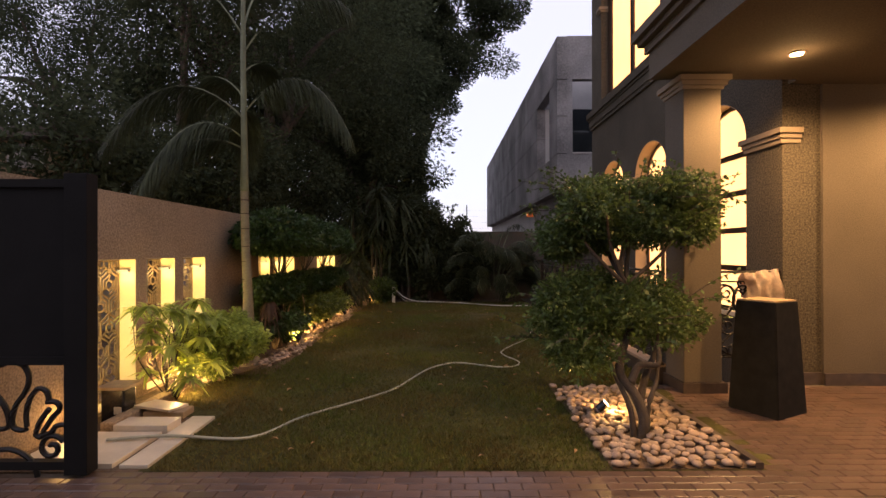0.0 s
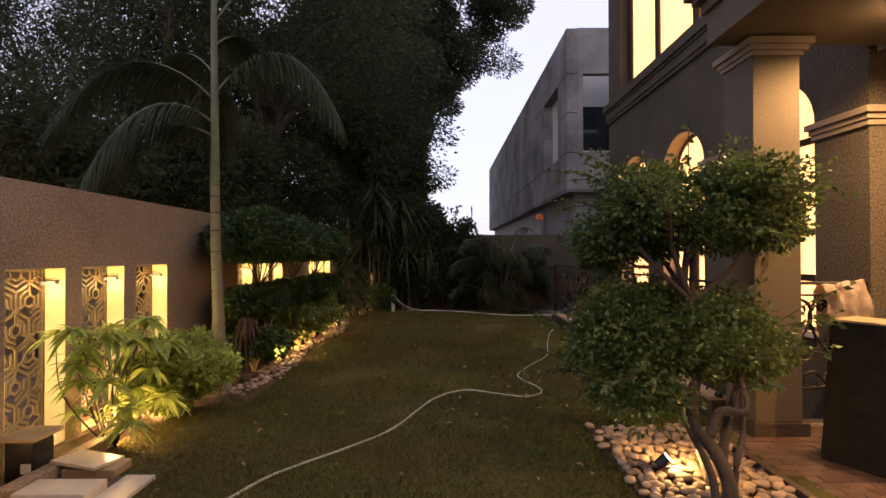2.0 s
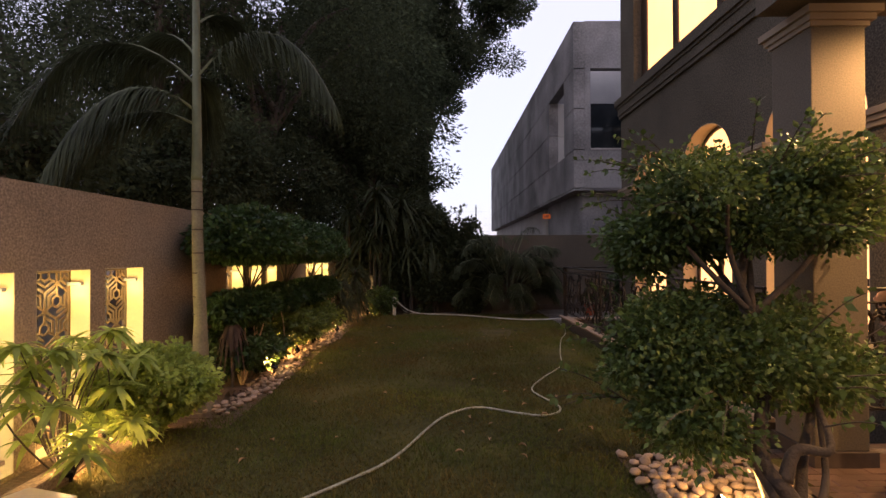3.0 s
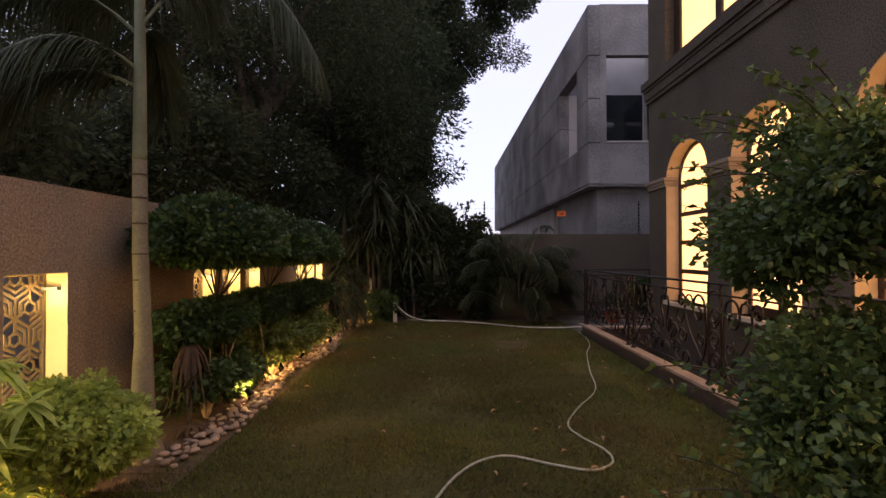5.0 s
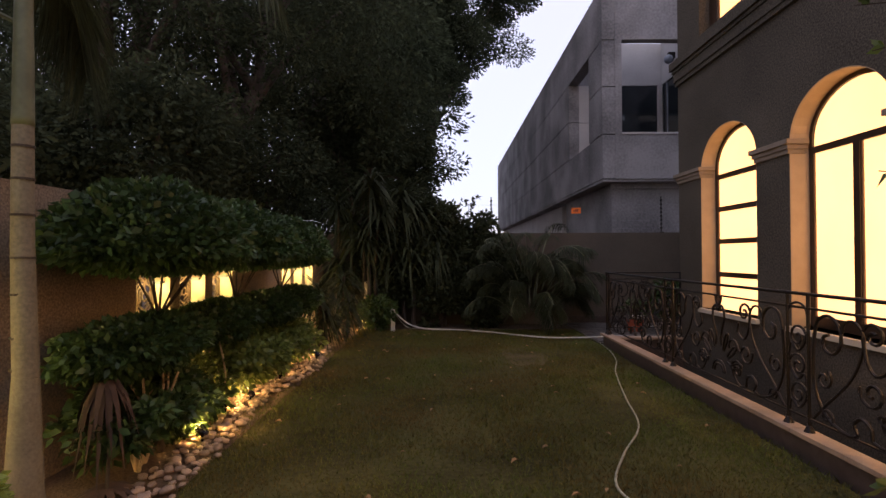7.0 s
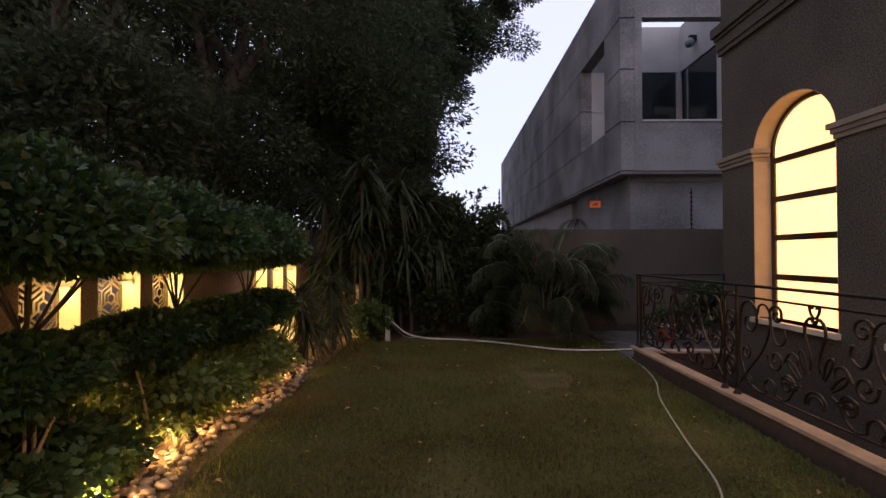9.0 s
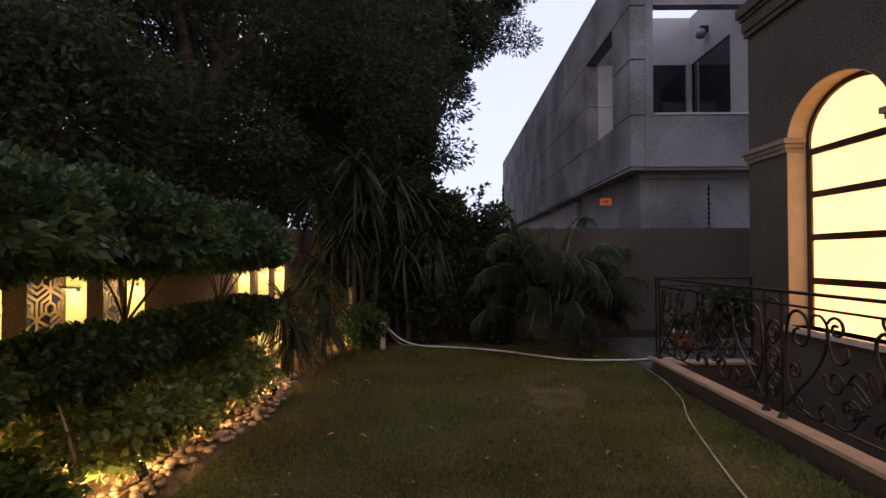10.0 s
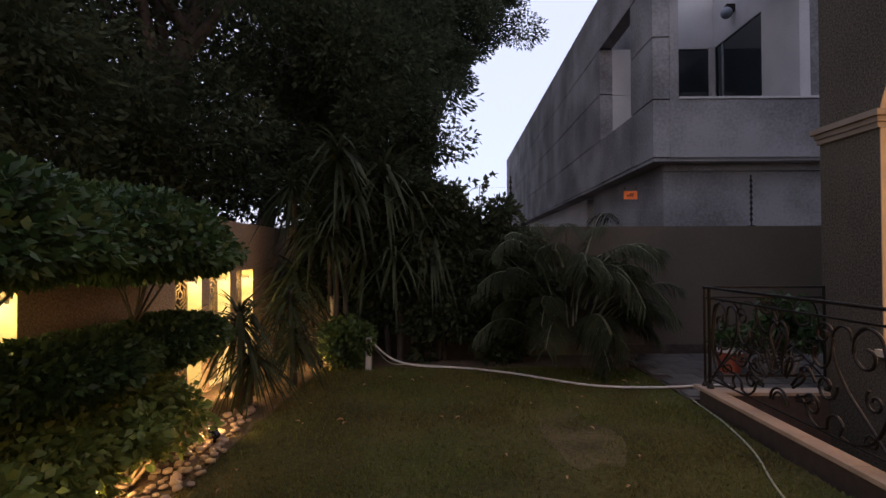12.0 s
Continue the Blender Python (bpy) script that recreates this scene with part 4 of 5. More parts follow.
big_tree((-9.6, 16.2), 14, (-7.3, 17.0, 10.0), (2.8, 4.5, 4.8), 38000, 0.14, "huge dark spreading tree beyond the boundary wall", 1, 0.4, 110, 0.9)
big_tree((-14.2, 21.0), 14, (-16.8, 21.5, 9.5), (4.2, 3.0, 6.0), 46000, 0.15, "dark leaning tree with a thick trunk beyond the wall", 16, 0.42, 120, 0.8)
big_tree((-21.0, 29.0), 14, (-20.5, 29.0, 9.0), (6.5, 3.0, 8.0), 14000, 0.24, "dark leafy tree across the lane beyond the gate", 18, 0.4, 120, 1.1)
big_tree((-5.8, 17.0), 14, (-5.6, 18.5, 9.5), (4.2, 4.5, 5.0), 50000, 0.13, "tall dark leafy tree behind the garden corner", 2, 0.35, 130)
big_tree((-7.0, 25.0), 16, (-6.0, 26, 10.0), (6.0, 5, 7.0), 25000, 0.26, "tall dark tree down the lane", 3, 0.4, 120)
big_tree((-5.5, 34.0), 20, (-6.7, 35, 13.0), (6.0, 5, 9.0), 60000, 0.34, "tall dark tree further down the lane", 4, 0.45, clump_r=1.1)
big_tree((-6.5, 42.0), 24, (-4.4, 42, 17.0), (6.0, 6, 7.0), 85000, 0.27, "very tall dark tree with feathery edge at the lane's far end", 5, 0.5, clump_r=1.0)
big_tree((-3.0, 43.0), 28, (-0.2, 43, 22.5), (7.0, 5, 6.0), 80000, 0.27, "very tall dark tree leaning over the lane", 15, 0.4, clump_r=1.0)
big_tree((-4.3, 48.0), 10, (-4.8, 48, 6.5), (3.4, 3, 4.6), 16000, 0.36, "lower round tree at the lane's far end", 6, 0.3, clumps=50)
big_tree((-3.6, 20.5), 7, (-2.9, 20.5, 4.6), (2.4, 2.2, 3.2), 30000, 0.17, "dense dark tree behind the end wall", 7, 0.2, 80, 0.6)
big_tree((-6.8, 9.4), 6, (-6.8, 9.4, 3.5), (1.2, 1.6, 1.1), 9000, 0.14, "low bushy dark tree just beyond the boundary wall", 8, 0.14, 70, 0.5)
big_tree((-6.0, 13.4), 6, (-6.0, 13.6, 3.7), (1.7, 2.2, 1.7), 20000, 0.14, "low bushy dark tree just beyond the boundary wall", 9, 0.14, 70, 0.5)
big_tree((-5.3, 17.2), 5, (-5.3, 17.2, 3.7), (1.9, 1.5, 1.5), 16000, 0.14, "low bushy dark tree beyond the wall's far corner", 12, 0.14, 70, 0.5)
big_tree((-10.9, 17.0), 13, (-10.2, 17.5, 8.0), (0.8, 2.0, 5.2), 18000, 0.14, "narrow dark leafy tree beyond the gate end of the wall", 17, 0.2, 90, 0.6)
big_tree((-8.6, 20.0), 7, (-8.6, 20.0, 4.6), (2.4, 2.2, 2.0), 8000, 0.18, "bushy dark tree across the lane", 10, 0.16, 70, 0.6)
big_tree((-12.5, 17.5), 7, (-12.5, 17.5, 4.0), (2.6, 3.0, 1.6), 3000, 0.2, "bushy dark tree across the lane", 11, 0.16, 70, 0.7)

# ---- foxtail palm ----
palm = thing("palm_tree", "slender foxtail palm with ringed grey trunk and drooping plumes", "palm", (-2.85, 7.34, 0))
bm = bmesh.new()
PTS = [(-2.82, 7.3, -0.05), (-2.83, 7.3, 0.06), (-2.84, 7.31, 0.3), (-2.85, 7.33, 1.0), (-2.90, 7.36, 1.8), (-2.92, 7.38, 2.55)]
for (p, q), (r0, r1) in zip(zip(PTS, PTS[1:]), ((0.165, 0.155), (0.155, 0.1), (0.1, 0.068), (0.068, 0.06), (0.06, 0.056))):
    tube(bm, [p, q], r0, 14, r1, caps=False)
part("trunk", bm, PALM_TRUNK, palm, smooth=True)
for z in (0.55, 0.8, 1.05, 1.24, 1.5, 1.72, 1.98, 2.2, 2.4):
    x = -2.845 - 0.028 * z
    bm = bmesh.new()
    bmesh.ops.create_cone(bm, cap_ends=True, segments=14, radius1=0.071 - 0.004 * z, radius2=0.071 - 0.004 * z, depth=0.014, matrix=pose(x, 7.31 + 0.026 * z, z))
    part("ring_scar", bm, BARK, palm)
bm = bmesh.new()
tube(bm, smooth_line([(-2.92, 7.38, 2.53), (-2.92, 7.38, 3.0), (-2.93, 7.39, 3.6), (-2.94, 7.39, 4.6), (-2.94, 7.39, 5.6)]), 0.06, 10, 0.03)
part("crownshaft", bm, PALM_SHAFT, palm, smooth=True)
for ang, ln, rise, droop, z in ((182, 2.3, 1.0, 1.2, 3.6), (196, 1.85, 0.55, 1.12, 3.15), (222, 1.5, 0.75, 1.25, 3.3), (-6, 1.8, 1.2, 1.4, 3.7),
                                (110, 1.3, 0.9, 1.2, 3.6), (150, 1.7, 1.1, 1.2, 3.9), (60, 0.8, 1.1, 1.2, 4.3), (5, 1.7, 1.6, 1.2, 4.6), (180, 1.9, 1.6, 1.2, 4.8), (90, 1.2, 1.8, 1.0, 5.0)):
    frond("frond", palm, (-2.92, 7.39, z), (math.cos(radians(ang)), math.sin(radians(ang))), ln, rise, droop, LEAF_PLUME, 0.34, 100, True, 0.014)

# ---- topiary, hedges and shrubs along the wall ----


def branches(ob, base, ends, r, mat, bend=0.12, name="branch"):
    for e in ends:
        bm = bmesh.new()
        b, e = Vector(base), Vector(e)
        mid = b.lerp(e, 0.5) + Vector((random.uniform(-bend, bend), random.uniform(-bend, bend), random.uniform(0, bend)))
        tube(bm, smooth_line([b, mid, e]), r, 7, r * 0.4)
        part(name, bm, mat, ob, smooth=True)


def topiary(x, y, top, size, seed):
    ob = thing("topiary_tree", "clipped cloud topiary tree with dense dark green dome", "topiary", (x, y, 0), "cloud topiary trees")
    bm = bmesh.new()
    tube(bm, smooth_line([(x, y, -0.05), (x + 0.04, y - 0.03, 0.6), (x - 0.02, y, 1.2)]), 0.036, 8, 0.028)
    part("trunk", bm, BARK, ob, smooth=True)
    branches(ob, (x - 0.02, y, 1.18), [(x + dx * size[0], y + dy * size[1], top - size[2] * 0.8) for dx, dy in ((0.5, 0.1), (-0.4, 0.4), (0.1, -0.55), (0.2, 0.6), (-0.3, -0.4), (0.4, -0.3), (-0.1, 0.2))], 0.012, BARK)
    crown("crown", (x, y, top - size[2]), size, 15000, 0.075, 0.046, LEAF_HEDGE, ob, seed=seed, low=0.7, flat=0.35, lump=0.14)
    return ob


topiary(-2.85, 8.75, 2.36, (0.66, 1.1, 0.56), 1)
topiary(-2.9, 10.5, 2.36, (0.7, 1.1, 0.56), 2)
topiary(-2.9, 12.15, 2.32, (0.7, 1.1, 0.54), 3)


def shrub(name, x, y, z, size, n, leaf, width, mat, label, seed, stems=7, cat="shrub", group="", clumps=0, clump_r=0.2, stem_mat=None):
    ob = thing(name, label, cat, (x, y, 0), group)
    branches(ob, (x, y, -0.03), [(x + random.uniform(-0.7, 0.7) * size[0], y + random.uniform(-0.7, 0.7) * size[1], z + random.uniform(-0.3, 0.5) * size[2]) for _ in range(stems)], 0.016, stem_mat or BARK_PALE_LIT, name="stem")
    crown("foliage", (x, y, z), size, n, leaf, width, mat, ob, clumps, clump_r, seed)
    return ob


for y, s in ((8.5, 11), (9.9, 12), (11.3, 13), (12.5, 14)):
    shrub("hedge_shrub", -2.85, y, 1.01, (0.4, 0.82, 0.21), 9000, 0.07, 0.044, LEAF_HEDGE, "clipped dark green hedge shrub along the wall", s, 6, "hedge", "hedge shrubs")
for x, y, z, sx, sy, sz, s in ((-2.8, 8.35, 0.5, 0.4, 0.55, 0.24, 21), (-2.92, 9.15, 0.3, 0.34, 0.45, 0.2, 22), (-2.8, 11.05, 0.45, 0.36, 0.5, 0.26, 25), (-2.75, 10.2, 0.55, 0.45, 0.75, 0.28, 23), (-2.75, 11.8, 0.5, 0.4, 0.7, 0.3, 24)):
    # shrubs past y 9.5 take the leaf colour with lamp light painted in
    shrub("low_shrub", x, y, z, (sx, sy, sz), 4500, 0.08, 0.05, LEAF_LOW_LIT if y > 9.5 else LEAF_HEDGE, "low leafy green shrub lit from the bed", s, 6, "shrub", "low shrubs", 40, 0.12)
shrub("leafy_bush", -2.83, 6.4, 0.5, (0.42, 0.56, 0.38), 20000, 0.055, 0.036, LEAF_BRIGHT, "rounded bright green bush lit by a spotlight", 31, 9, clumps=70, clump_r=0.09)
mango = thing("mango_shrub", "young mango shrub with long drooping yellow-green leaves", "shrub", (-3.05, 5.6, 0))
tips = [(-3.02 + random.uniform(-0.26, 0.36), 5.6 + random.uniform(-0.4, 0.5), random.uniform(0.3, 1.1)) for _ in range(26)]
branches(mango, (-3.05, 5.62, -0.03), tips, 0.008, BARK, name="stem")
rows = []
for t in tips:
    for k in range(20):
        a, e = random.uniform(0, math.tau), random.uniform(-0.3, 0.8)
        rows.append((t, (math.cos(a), math.sin(a), e), random.uniform(0.17, 0.26), 0.05, random.uniform(0.3, 0.9)))
strap_mesh("leaves", rows, LEAF_BRIGHT, mango)
dead = thing("withered_plant", "withered brown plant drooping beside the palm", "plant", (-2.72, 7.85, 0))
bm = bmesh.new()
tube(bm, [(-2.72, 7.85, -0.03), (-2.7, 7.86, 0.4), (-2.72, 7.85, 0.85)], 0.014, 6)
part("stem", bm, BARK, dead)
strap_mesh("leaves", [((-2.72, 7.85, 0.85), (math.cos(a), math.sin(a), 0.9), random.uniform(0.2, 0.34), 0.045, random.uniform(1.6, 3.0)) for a in np.linspace(0, 12, 34)] + [((-2.72, 7.85, 0.1), (math.cos(a), math.sin(a), 0.3), 0.25, 0.05, 0.6) for a in np.linspace(0, 6, 14)], WITHERED, dead)

# ---- dragon plants and the dark corner ----


def dracaena(x, y, heads, label, leaf=0.7, width=0.04, n=70, group="dragon plants"):
    ob = thing("dragon_plant", label, "plant", (x, y, 0), group)
    for hx, hy, hz in heads:
        bm = bmesh.new()
        tube(bm, smooth_line([(x + (hx - x) * 0.75, y + (hy - y) * 0.75, -0.04), (x + (hx - x) * 0.7, y + (hy - y) * 0.7 + 0.05, hz * 0.5), (hx, hy, hz)]), 0.055, 7, 0.035)
        part("stem", bm, BARK, ob, smooth=True)
        rows = []
        for k in range(n):
            a, e = random.uniform(0, math.tau), random.uniform(-0.9, 1.3)
            rows.append(((hx, hy, hz - random.uniform(0, 0.3)), (math.cos(a), math.sin(a), e), leaf * random.uniform(0.6, 1.1), width, random.uniform(0.25, 0.85)))
        strap_mesh("leaf_head", rows, LEAF_PALM, ob)
    return ob


dracaena(-2.75, 13.85, [(-2.75, 13.85, 1.15), (-2.65, 13.95, 0.7)], "spiky dragon plant against a lit wall slot", 0.8, 0.032, 130)
dracaena(-2.5, 14.9, [(-2.5, 14.9, 1.3), (-2.4, 14.8, 0.8)], "slim dragon plant with narrow hanging leaves", 0.8, 0.034, 120)
dracaena(-2.3, 16.35, [(-2.3, 16.3, 2.3), (-1.9, 16.2, 3.0), (-1.4, 16.4, 3.3), (-1.7, 16.5, 2.2), (-1.0, 16.5, 2.9), (-2.1, 16.1, 3.6)], "tall many-headed dragon tree with strap leaves in the corner", 1.05, 0.06, 110)
dracaena(-2.8, 16.4, [(-2.9, 16.4, 1.7), (-2.6, 16.5, 2.6), (-3.0, 16.6, 3.1)], "dark dragon tree with hanging strap leaves by the wall", 1.0, 0.055, 100)
dracaena(-0.9, 16.4, [(-0.6, 16.4, 2.3), (-0.2, 16.6, 2.0), (-1.2, 16.2, 1.9)], "dark dragon tree with hanging strap leaves by the end wall", 0.95, 0.055, 100)
bm = bmesh.new()
tube(bm, smooth_line([(-2.28, 16.3, -0.04), (-2.3, 16.32, 0.5), (-2.22, 16.35, 0.8), (-2.28, 16.38, 1.1)]), 0.1, 10, 0.06)
# the spotlight's glow on this trunk is put into the paler bark colour
part("trunk", bm, BARK_PALE_LIT, bpy.data.objects["dragon_plant.002"], smooth=True)
shrub("corner_shrub", -1.95, 15.95, 0.45, (0.4, 0.35, 0.35), 3500, 0.09, 0.055, LEAF_FICUS, "small green shrub by the tap post", 41, clumps=35, clump_r=0.12)
shrub("dark_shrub", -0.5, 16.45, 1.5, (0.95, 0.3, 1.4), 15000, 0.13, 0.07, LEAF_DARK, "large dark shrub against the end wall", 42, 9, clumps=90, clump_r=0.2, stem_mat=BARK)
shrub("dark_shrub", -1.75, 16.6, 1.6, (0.85, 0.2, 1.5), 12000, 0.13, 0.07, LEAF_DARK, "large dark shrub filling the corner behind the dragon trees", 44, 9, clumps=80, clump_r=0.2, stem_mat=BARK)
shrub("dark_shrub", 0.6, 16.45, 1.3, (0.8, 0.3, 1.2), 12000, 0.13, 0.07, LEAF_DARK, "large dark shrub against the end wall", 43, 9, clumps=80, clump_r=0.2, stem_mat=BARK)
tall = thing("leafy_sapling", "tall dark sapling with loose leafy shoots above the end wall", "shrub", (0.2, 16.5, 0))
for k in range(15):
    e = Vector((0.2 + random.uniform(-0.45, 0.5), 16.5 + random.uniform(-0.25, 0.2), random.uniform(2.3, 3.0)))
    branches(tall, (0.2, 16.5, -0.03), [e], 0.014, BARK, name="stem")
    for q in range(3):
        s = e - Vector((0, 0, 0.35 * q))
        spray("spray", tall, s, s + Vector((random.uniform(-0.3, 0.35), random.uniform(-0.2, 0.2), random.uniform(0.05, 0.3))), LEAF_DARK, 10, 0.11)
areca = thing("areca_palm", "clump of arching areca palm fronds at the garden's end", "palm", (1.62, 16.1, 0))
for k in range(84):
    a = random.uniform(0, math.tau)
    bx, by = 1.62 + 0.45 * math.cos(a), 16.1 + 0.22 * math.sin(a)
    frond("frond", areca, (bx, by, random.uniform(0.25, 1.6)), (math.cos(a), math.sin(a)), random.uniform(0.9, 1.45), random.uniform(0.9, 1.8), random.uniform(0.9, 1.25), LEAF_PALM, 0.36, 56, False, 0.014)
pot = thing("flower_pot", "red terracotta pot with a small plant beyond the railing", "pot", (3.85, 15.5, 0.03))
bm = bmesh.new()
bmesh.ops.create_cone(bm, cap_ends=True, segments=20, radius1=0.14, radius2=0.2, depth=0.34, matrix=pose(3.85, 15.5, 0.2))
part("body", bm, TERRACOTTA, pot)
bm = bmesh.new()
bmesh.ops.create_cone(bm, cap_ends=True, segments=20, radius1=0.22, radius2=0.22, depth=0.05, matrix=pose(3.85, 15.5, 0.37))
part("rim", bm, WHITE_PIPE, pot, "pale rim")
crown("foliage", (3.85, 15.5, 0.6), (0.2, 0.2, 0.2), 500, 0.1, 0.05, LEAF_HEDGE, pot, 10, 0.08)
shrub("potted_plant", 4.6, 15.3, 0.75, (0.45, 0.4, 0.45), 1800, 0.13, 0.07, LEAF_HEDGE, "leafy plant standing behind the railing", 44, 6, "plant", clumps=20, clump_r=0.12)

# ---- trained ficus by the pebble bed ----
fic = thing("ficus_tree", "trained ficus with twisted trunk and two leafy tiers", "tree", (1.75, 4.5, 0))
bm = bmesh.new()
tube(bm, smooth_line([(1.72, 4.42, -0.05), (1.78, 4.45, 0.15), (1.72, 4.52, 0.36), (1.62, 4.6, 0.52), (1.7, 4.75, 0.72), (1.86, 4.95, 1.0), (1.8, 5.1, 1.4), (1.9, 5.2, 1.8)]), 0.054, 10, 0.026)
part("trunk", bm, BARK, fic, smooth=True)
for k, line in enumerate(([(1.74, 4.6, 0.12), (1.8, 4.86, 0.24), (1.76, 4.9, 0.4), (1.66, 4.9, 0.57), (1.55, 4.95, 0.85)], [(1.75, 4.5, 0.25), (1.9, 4.7, 0.5), (2.1, 4.9, 0.75), (2.2, 5.2, 1.0)], [(1.7, 4.55, 0.45), (1.8, 4.6, 0.6), (1.95, 4.55, 0.62), (2.0, 4.7, 0.8)])):
    bm = bmesh.new()
    tube(bm, smooth_line(line), 0.04, 8, 0.016)
    # first limb is paler than the rest: its lamp light is painted in
    part("limb", bm, BARK_PALE_LIT if k == 0 else BARK, fic, smooth=True)
for line in ([(1.68, 4.42, -0.03), (1.66, 4.46, 0.25), (1.58, 4.6, 0.5), (1.52, 4.75, 0.72), (1.45, 4.95, 0.95)], [(1.76, 4.42, -0.03), (1.84, 4.48, 0.3), (1.96, 4.6, 0.5), (2.05, 4.8, 0.9)]):
    bm = bmesh.new()
    tube(bm, smooth_line(line), 0.03, 8, 0.012)
    part("stem", bm, BARK, fic, smooth=True)
branches(fic, (1.84, 5.05, 1.3), [(1.4, 5.2, 1.85), (2.5, 5.3, 2.0), (1.8, 5.9, 1.95), (2.3, 5.8, 2.2), (1.6, 4.9, 2.0)], 0.025, BARK)
for k, (cx, cy, cz, sx, sy, sz, n) in enumerate(((2.0, 5.42, 1.93, 0.6, 0.6, 0.25, 11000), (1.38, 5.45, 1.8, 0.3, 0.34, 0.2, 4500), (2.4, 5.3, 2.27, 0.34, 0.32, 0.2, 4200), (2.68, 5.42, 1.98, 0.26, 0.32, 0.24, 3800), (1.75, 5.55, 2.26, 0.36, 0.36, 0.17, 4200), (1.5, 5.2, 2.05, 0.3, 0.3, 0.2, 3200), (1.36, 5.6, 1.75, 0.2, 0.28, 0.2, 2000),
                                                (1.2, 4.95, 1.0, 0.32, 0.34, 0.2, 4200), (1.75, 5.05, 1.04, 0.52, 0.48, 0.22, 8500), (1.3, 4.78, 0.68, 0.28, 0.24, 0.16, 2800), (2.28, 5.1, 0.95, 0.33, 0.36, 0.24, 4500), (1.85, 5.35, 1.26, 0.48, 0.34, 0.15, 4200), (1.3, 5.1, 1.24, 0.3, 0.3, 0.12, 2200))):
    crown("foliage", (cx, cy, cz), (sx, sy, sz), int(n * 1.15), 0.044, 0.027, LEAF_FICUS, fic, max(16, n // 130), 0.13, 51 + k)
for k in range(80):
    a = k * 2.399
    up = k % 3 != 2
    c = Vector((1.97, 5.4, 2.02)) if up else Vector((1.68, 5.0, 0.95))
    s = c + Vector((0.7 * math.cos(a), 0.6 * math.sin(a), random.uniform(-0.2, 0.35)))
    spray("spray", fic, s, s + Vector((math.cos(a), math.sin(a) * 0.8, random.uniform(-0.25, 0.6))) * random.uniform(0.3, 0.5), LEAF_FICUS)

# ---- ground cover ----
grass_n = 210000
gx, gy = RNG.uniform(-3.05, 2.64, grass_n), 3.78 + RNG.uniform(0, 1, grass_n) ** 1.3 * 12.2
edge = np.interp(gy, [4.9, 5.3, 6.2, 6.9, 7.3], [-2.4, -2.98, -2.9, -2.55, -2.4]) + 0.1 * np.sin(gy * 1.7) + 0.06 * np.sin(gy * 5.1) + RNG.normal(size=grass_n) * 0.035
bed = np.interp(gy, [3.7, 4.1, 4.9, 5.9, 6.2], [1.27, 1.27, 1.27, 1.42, 3.0])
worn = np.array([noise.noise(Vector((x * 0.9, y * 0.9, 7))) for x, y in zip(gx, gy)]) - 0.3 * np.exp(-((gx - 0.95) ** 2 + (gy - 12.9) ** 2) / 0.9)
keep = (RNG.uniform(0, 1, grass_n) < 1 + 1.6 * np.minimum(worn + 0.15, 0)) & (gx > edge) & (gx < bed) & ~((gx < -2.22) & (gy < 5.18))
gx, gy = gx[keep], gy[keep]
n = len(gx)
a, h = RNG.uniform(0, math.tau, n), RNG.uniform(0.018, 0.045, n)
tuft = np.array([noise.noise(Vector((x * 1.3, y * 1.3, 0))) for x, y in zip(gx[:n], gy[:n])])
h = h * (1 + 0.45 * tuft)
w = 0.0045
lean = RNG.normal(size=(n, 2)) * 0.02
V = np.empty((n, 3, 3))
V[:, 0] = np.stack([gx - w * np.cos(a), gy - w * np.sin(a), np.full(n, -0.004)], 1)
V[:, 1] = np.stack([gx + w * np.cos(a), gy + w * np.sin(a), np.full(n, -0.004)], 1)
V[:, 2] = np.stack([gx + lean[:, 0], gy + lean[:, 1], h], 1)
tagged(np_mesh("grass", V.reshape(-1, 3), np.arange(3 * n).reshape(n, 3), GRASS), "short tufted lawn grass with worn patches", "grass", "", "stuff")


def leaf_data(k):
    bm = bmesh.new()
    ln, wd, c = 0.05 + 0.012 * k, 0.02 + 0.004 * k, 0.008 + 0.004 * k
    spine = [bm.verts.new((ln * (t - 0.5), 0.003 * math.sin(t * 6 + k), c * t * (1 - t) * 2)) for t in (0, 0.35, 0.7, 1)]
    for s in (-1, 1):
        rim = [bm.verts.new((ln * (t - 0.5), s * wd * 0.5, c + 0.004)) for t in (0.35, 0.7)]
        for f in ((spine[0], spine[1], rim[0]), (spine[1], spine[2], rim[1], rim[0]), (spine[2], spine[3], rim[1])):
            bm.faces.new(f if s > 0 else f[::-1])
    me = bpy.data.meshes.new("fallen_leaf")
    bm.to_mesh(me)
    bm.free()
    me.materials.append(LEAF_DRY)
    return me


LEAVES = [leaf_data(k) for k in range(4)]
LABELS = ["dry curled brown leaf lying on the lawn", "small dry tan leaf lying on the lawn"]
rnd = random.Random(5)
for k in range(95):
    x, y = rnd.uniform(-2.1, 2.3), 3.9 + 11.5 * rnd.random() ** 1.2
    if y < 6.2 and x > 1.1:
        continue
    ob = new("fallen_leaf", LEAVES[k % 4])
    ob.matrix_world = pose(x, y, 0.028, rnd.uniform(-15, 15), rnd.uniform(-15, 15), rnd.uniform(0, 360))
    tagged(ob, LABELS[k % 4 < 2], "leaf", "fallen leaves")


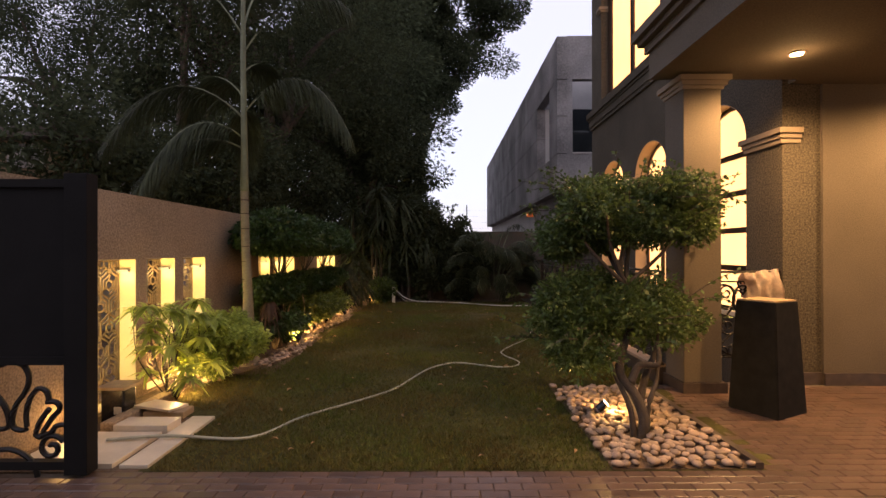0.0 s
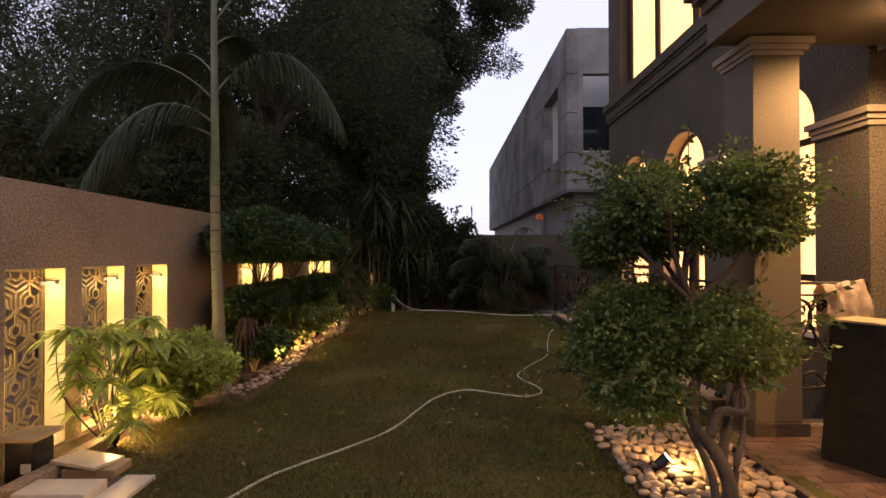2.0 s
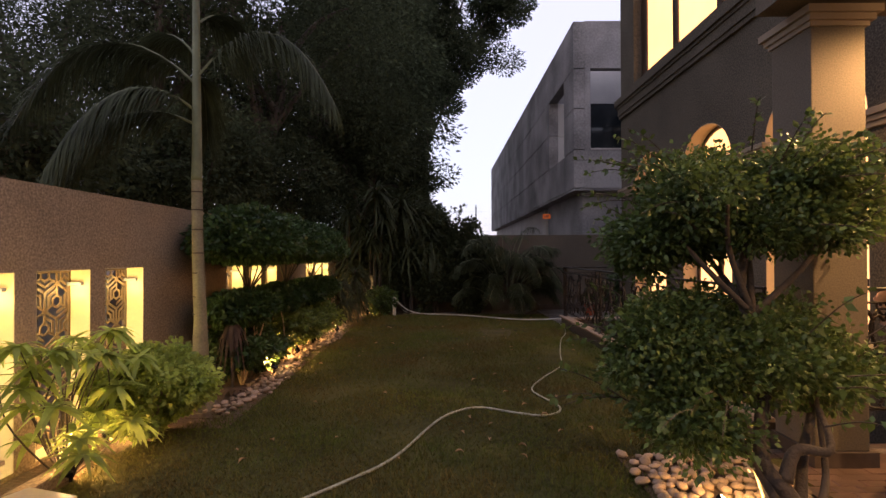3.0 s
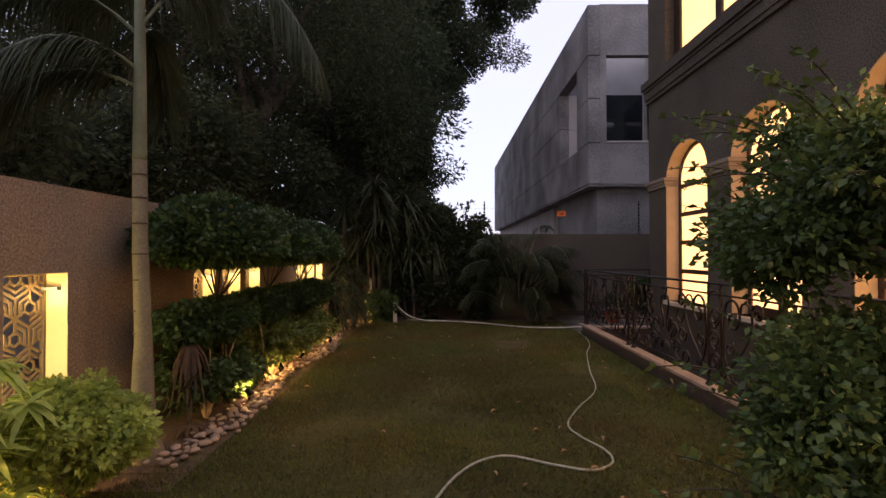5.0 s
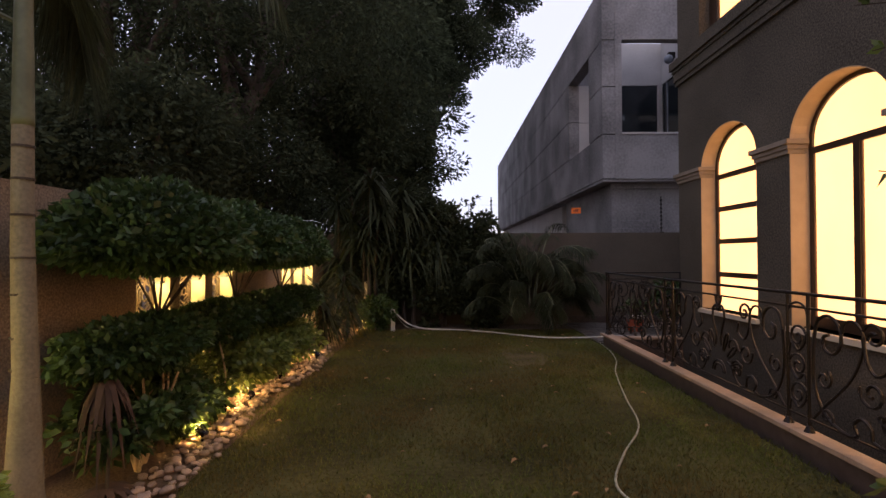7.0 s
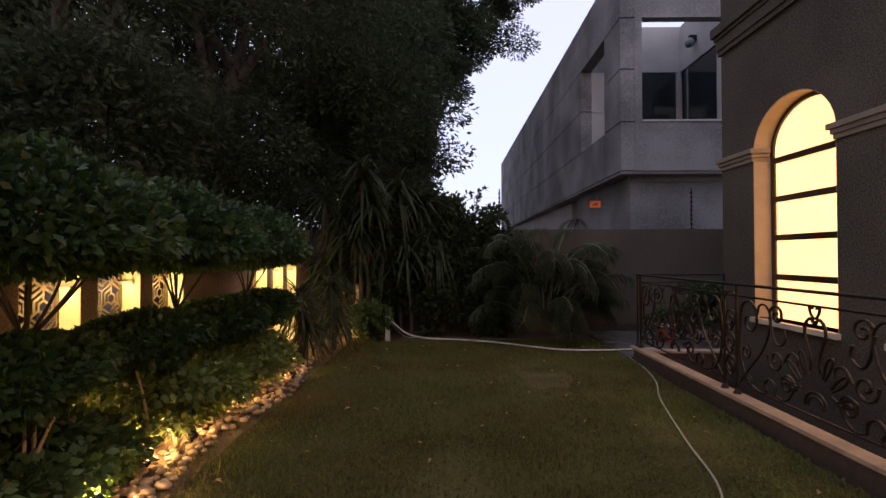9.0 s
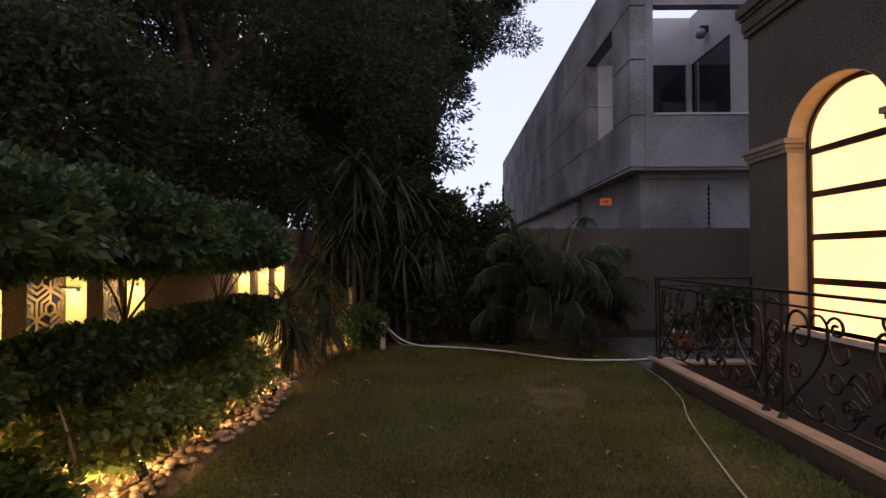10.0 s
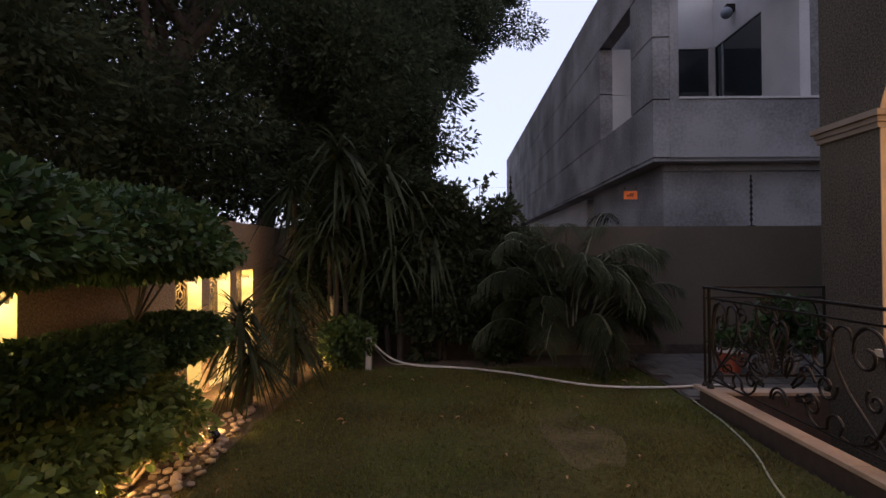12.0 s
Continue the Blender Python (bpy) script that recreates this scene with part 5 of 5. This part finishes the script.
def stone_data(k):
    bm = bmesh.new()
    bmesh.ops.create_icosphere(bm, subdivisions=1, radius=0.5)
    for v in bm.verts:
        v.co *= 1 + 0.16 * noise.noise(v.co * 2.3 + Vector((k * 3.1, 0, 0)))
    me = bpy.data.meshes.new("pebble")
    bm.to_mesh(me)
    bm.free()
    me.shade_smooth()
    me.materials.append(PEBBLE)
    return me


STONES = [stone_data(k) for k in range(6)]


def pebble_bed(parent, spots, low, high, name="pebble"):
    for x, y, z in spots:
        ob = new(name, STONES[rnd.randrange(6)])
        ob.parent = parent
        d = rnd.uniform(low, high)
        ob.matrix_local = pose(x, y, z, rnd.uniform(-12, 12), rnd.uniform(-12, 12), rnd.uniform(0, 360)) @ Matrix.Diagonal((d * rnd.uniform(1.0, 1.35), d, d * 0.62, 1))


def scatter(x_of, y0, y1, step, jitter=0.35):
    out, y, odd = [], y0, 0
    while y < y1:
        x0, x1 = x_of(y)
        x = x0 + (step * 0.5 if odd else 0)
        while x < x1:
            out.append((x + rnd.uniform(-jitter, jitter) * step, y + rnd.uniform(-jitter, jitter) * step, 0.03 + rnd.uniform(0, 0.02)))
            x += step
        y += step * 0.87
        odd = 1 - odd
    return out


bed_e = single("pebble_bed", boxes((1.28, 3.79, -0.05, 2.36, 6.0, 0.008)), SOIL, "bed of rounded river pebbles under the ficus", kind="structure")
pebble_bed(bed_e, [p for p in scatter(lambda y: (1.3 + 0.03 * max(0, y - 4.9), 2.34), 3.84, 5.98, 0.093) if (p[0] - 1.7) ** 2 + (p[1] - 4.42) ** 2 > 0.012], 0.07, 0.105)
single("bed_kerb", boxes((2.36, 3.79, -0.05, 2.42, 5.75, 0.05)), PLINTH, "dark stone edging of the pebble bed", kind="structure")
bed_w = single("pebble_strip", boxes((-2.85, 7.0, -0.05, -2.31, 15.0, 0.007)), SOIL, "strip of river pebbles along the lawn", kind="structure")
pebble_bed(bed_w, [q for q in scatter(lambda y: (-2.72 + 0.08 * math.sin(y), -2.36 + 0.1 * math.sin(y * 1.7)), 7.1, 13.8, 0.1) if q[1] < 10.4 or rnd.random() < 0.85], 0.05, 0.105)

# ---- pavers ----


def paver(w, d):
    bm = boxes((-w / 2, -d / 2, -0.03, w / 2, d / 2, 0.0))
    top = [e for e in bm.edges if all(v.co.z > -0.01 for v in e.verts)]
    bmesh.ops.bevel(bm, geom=top, offset=0.006, segments=1, affect="EDGES")
    me = bpy.data.meshes.new("brick")
    bm.to_mesh(me)
    bm.free()
    me.materials.append(BRICK)
    return me


drive = bpy.data.objects["driveway"]
PAVER = paver(0.196, 0.096)
laid = 0
rest = []
for row in range(74):
    y = 3.72 - row * 0.1 if row < 46 else 3.82 + (row - 46) * 0.1
    x0, x1 = (-3.35 if y < 3.7 else -2.55, 6.2) if row < 46 else (2.53, 6.2)
    if y > 6.1:
        continue
    x = x0 + (0.1 if row % 2 else 0)
    while x < x1:
        m = pose(x, y, rnd.uniform(-0.002, 0.003), rnd.uniform(-0.6, 0.6), rnd.uniform(-0.6, 0.6), rnd.uniform(-0.8, 0.8))
        if laid < 300 and (row < 4 or row >= 46) and x < 4.2:
            ob = new("brick", PAVER)
            ob.parent = drive
            ob.matrix_local = m
            laid += 1
        else:
            rest.append(m)
        x += 0.2
CUBE = [Vector((sx * 0.098, sy * 0.048, z)) for z in (-0.03, 0.0) for sx, sy in ((-1, -1), (1, -1), (1, 1), (-1, 1))]
verts = [tuple(m @ c) for m in rest for c in CUBE]
faces = [tuple(8 * k + i for i in f) for k in range(len(rest)) for f in ((4, 5, 6, 7), (0, 1, 5, 4), (1, 2, 6, 5), (2, 3, 7, 6), (3, 0, 4, 7))]
tagged(raw("paving", verts, faces, BRICK, drive, "weathered red brick pavers"), kind="stuff")
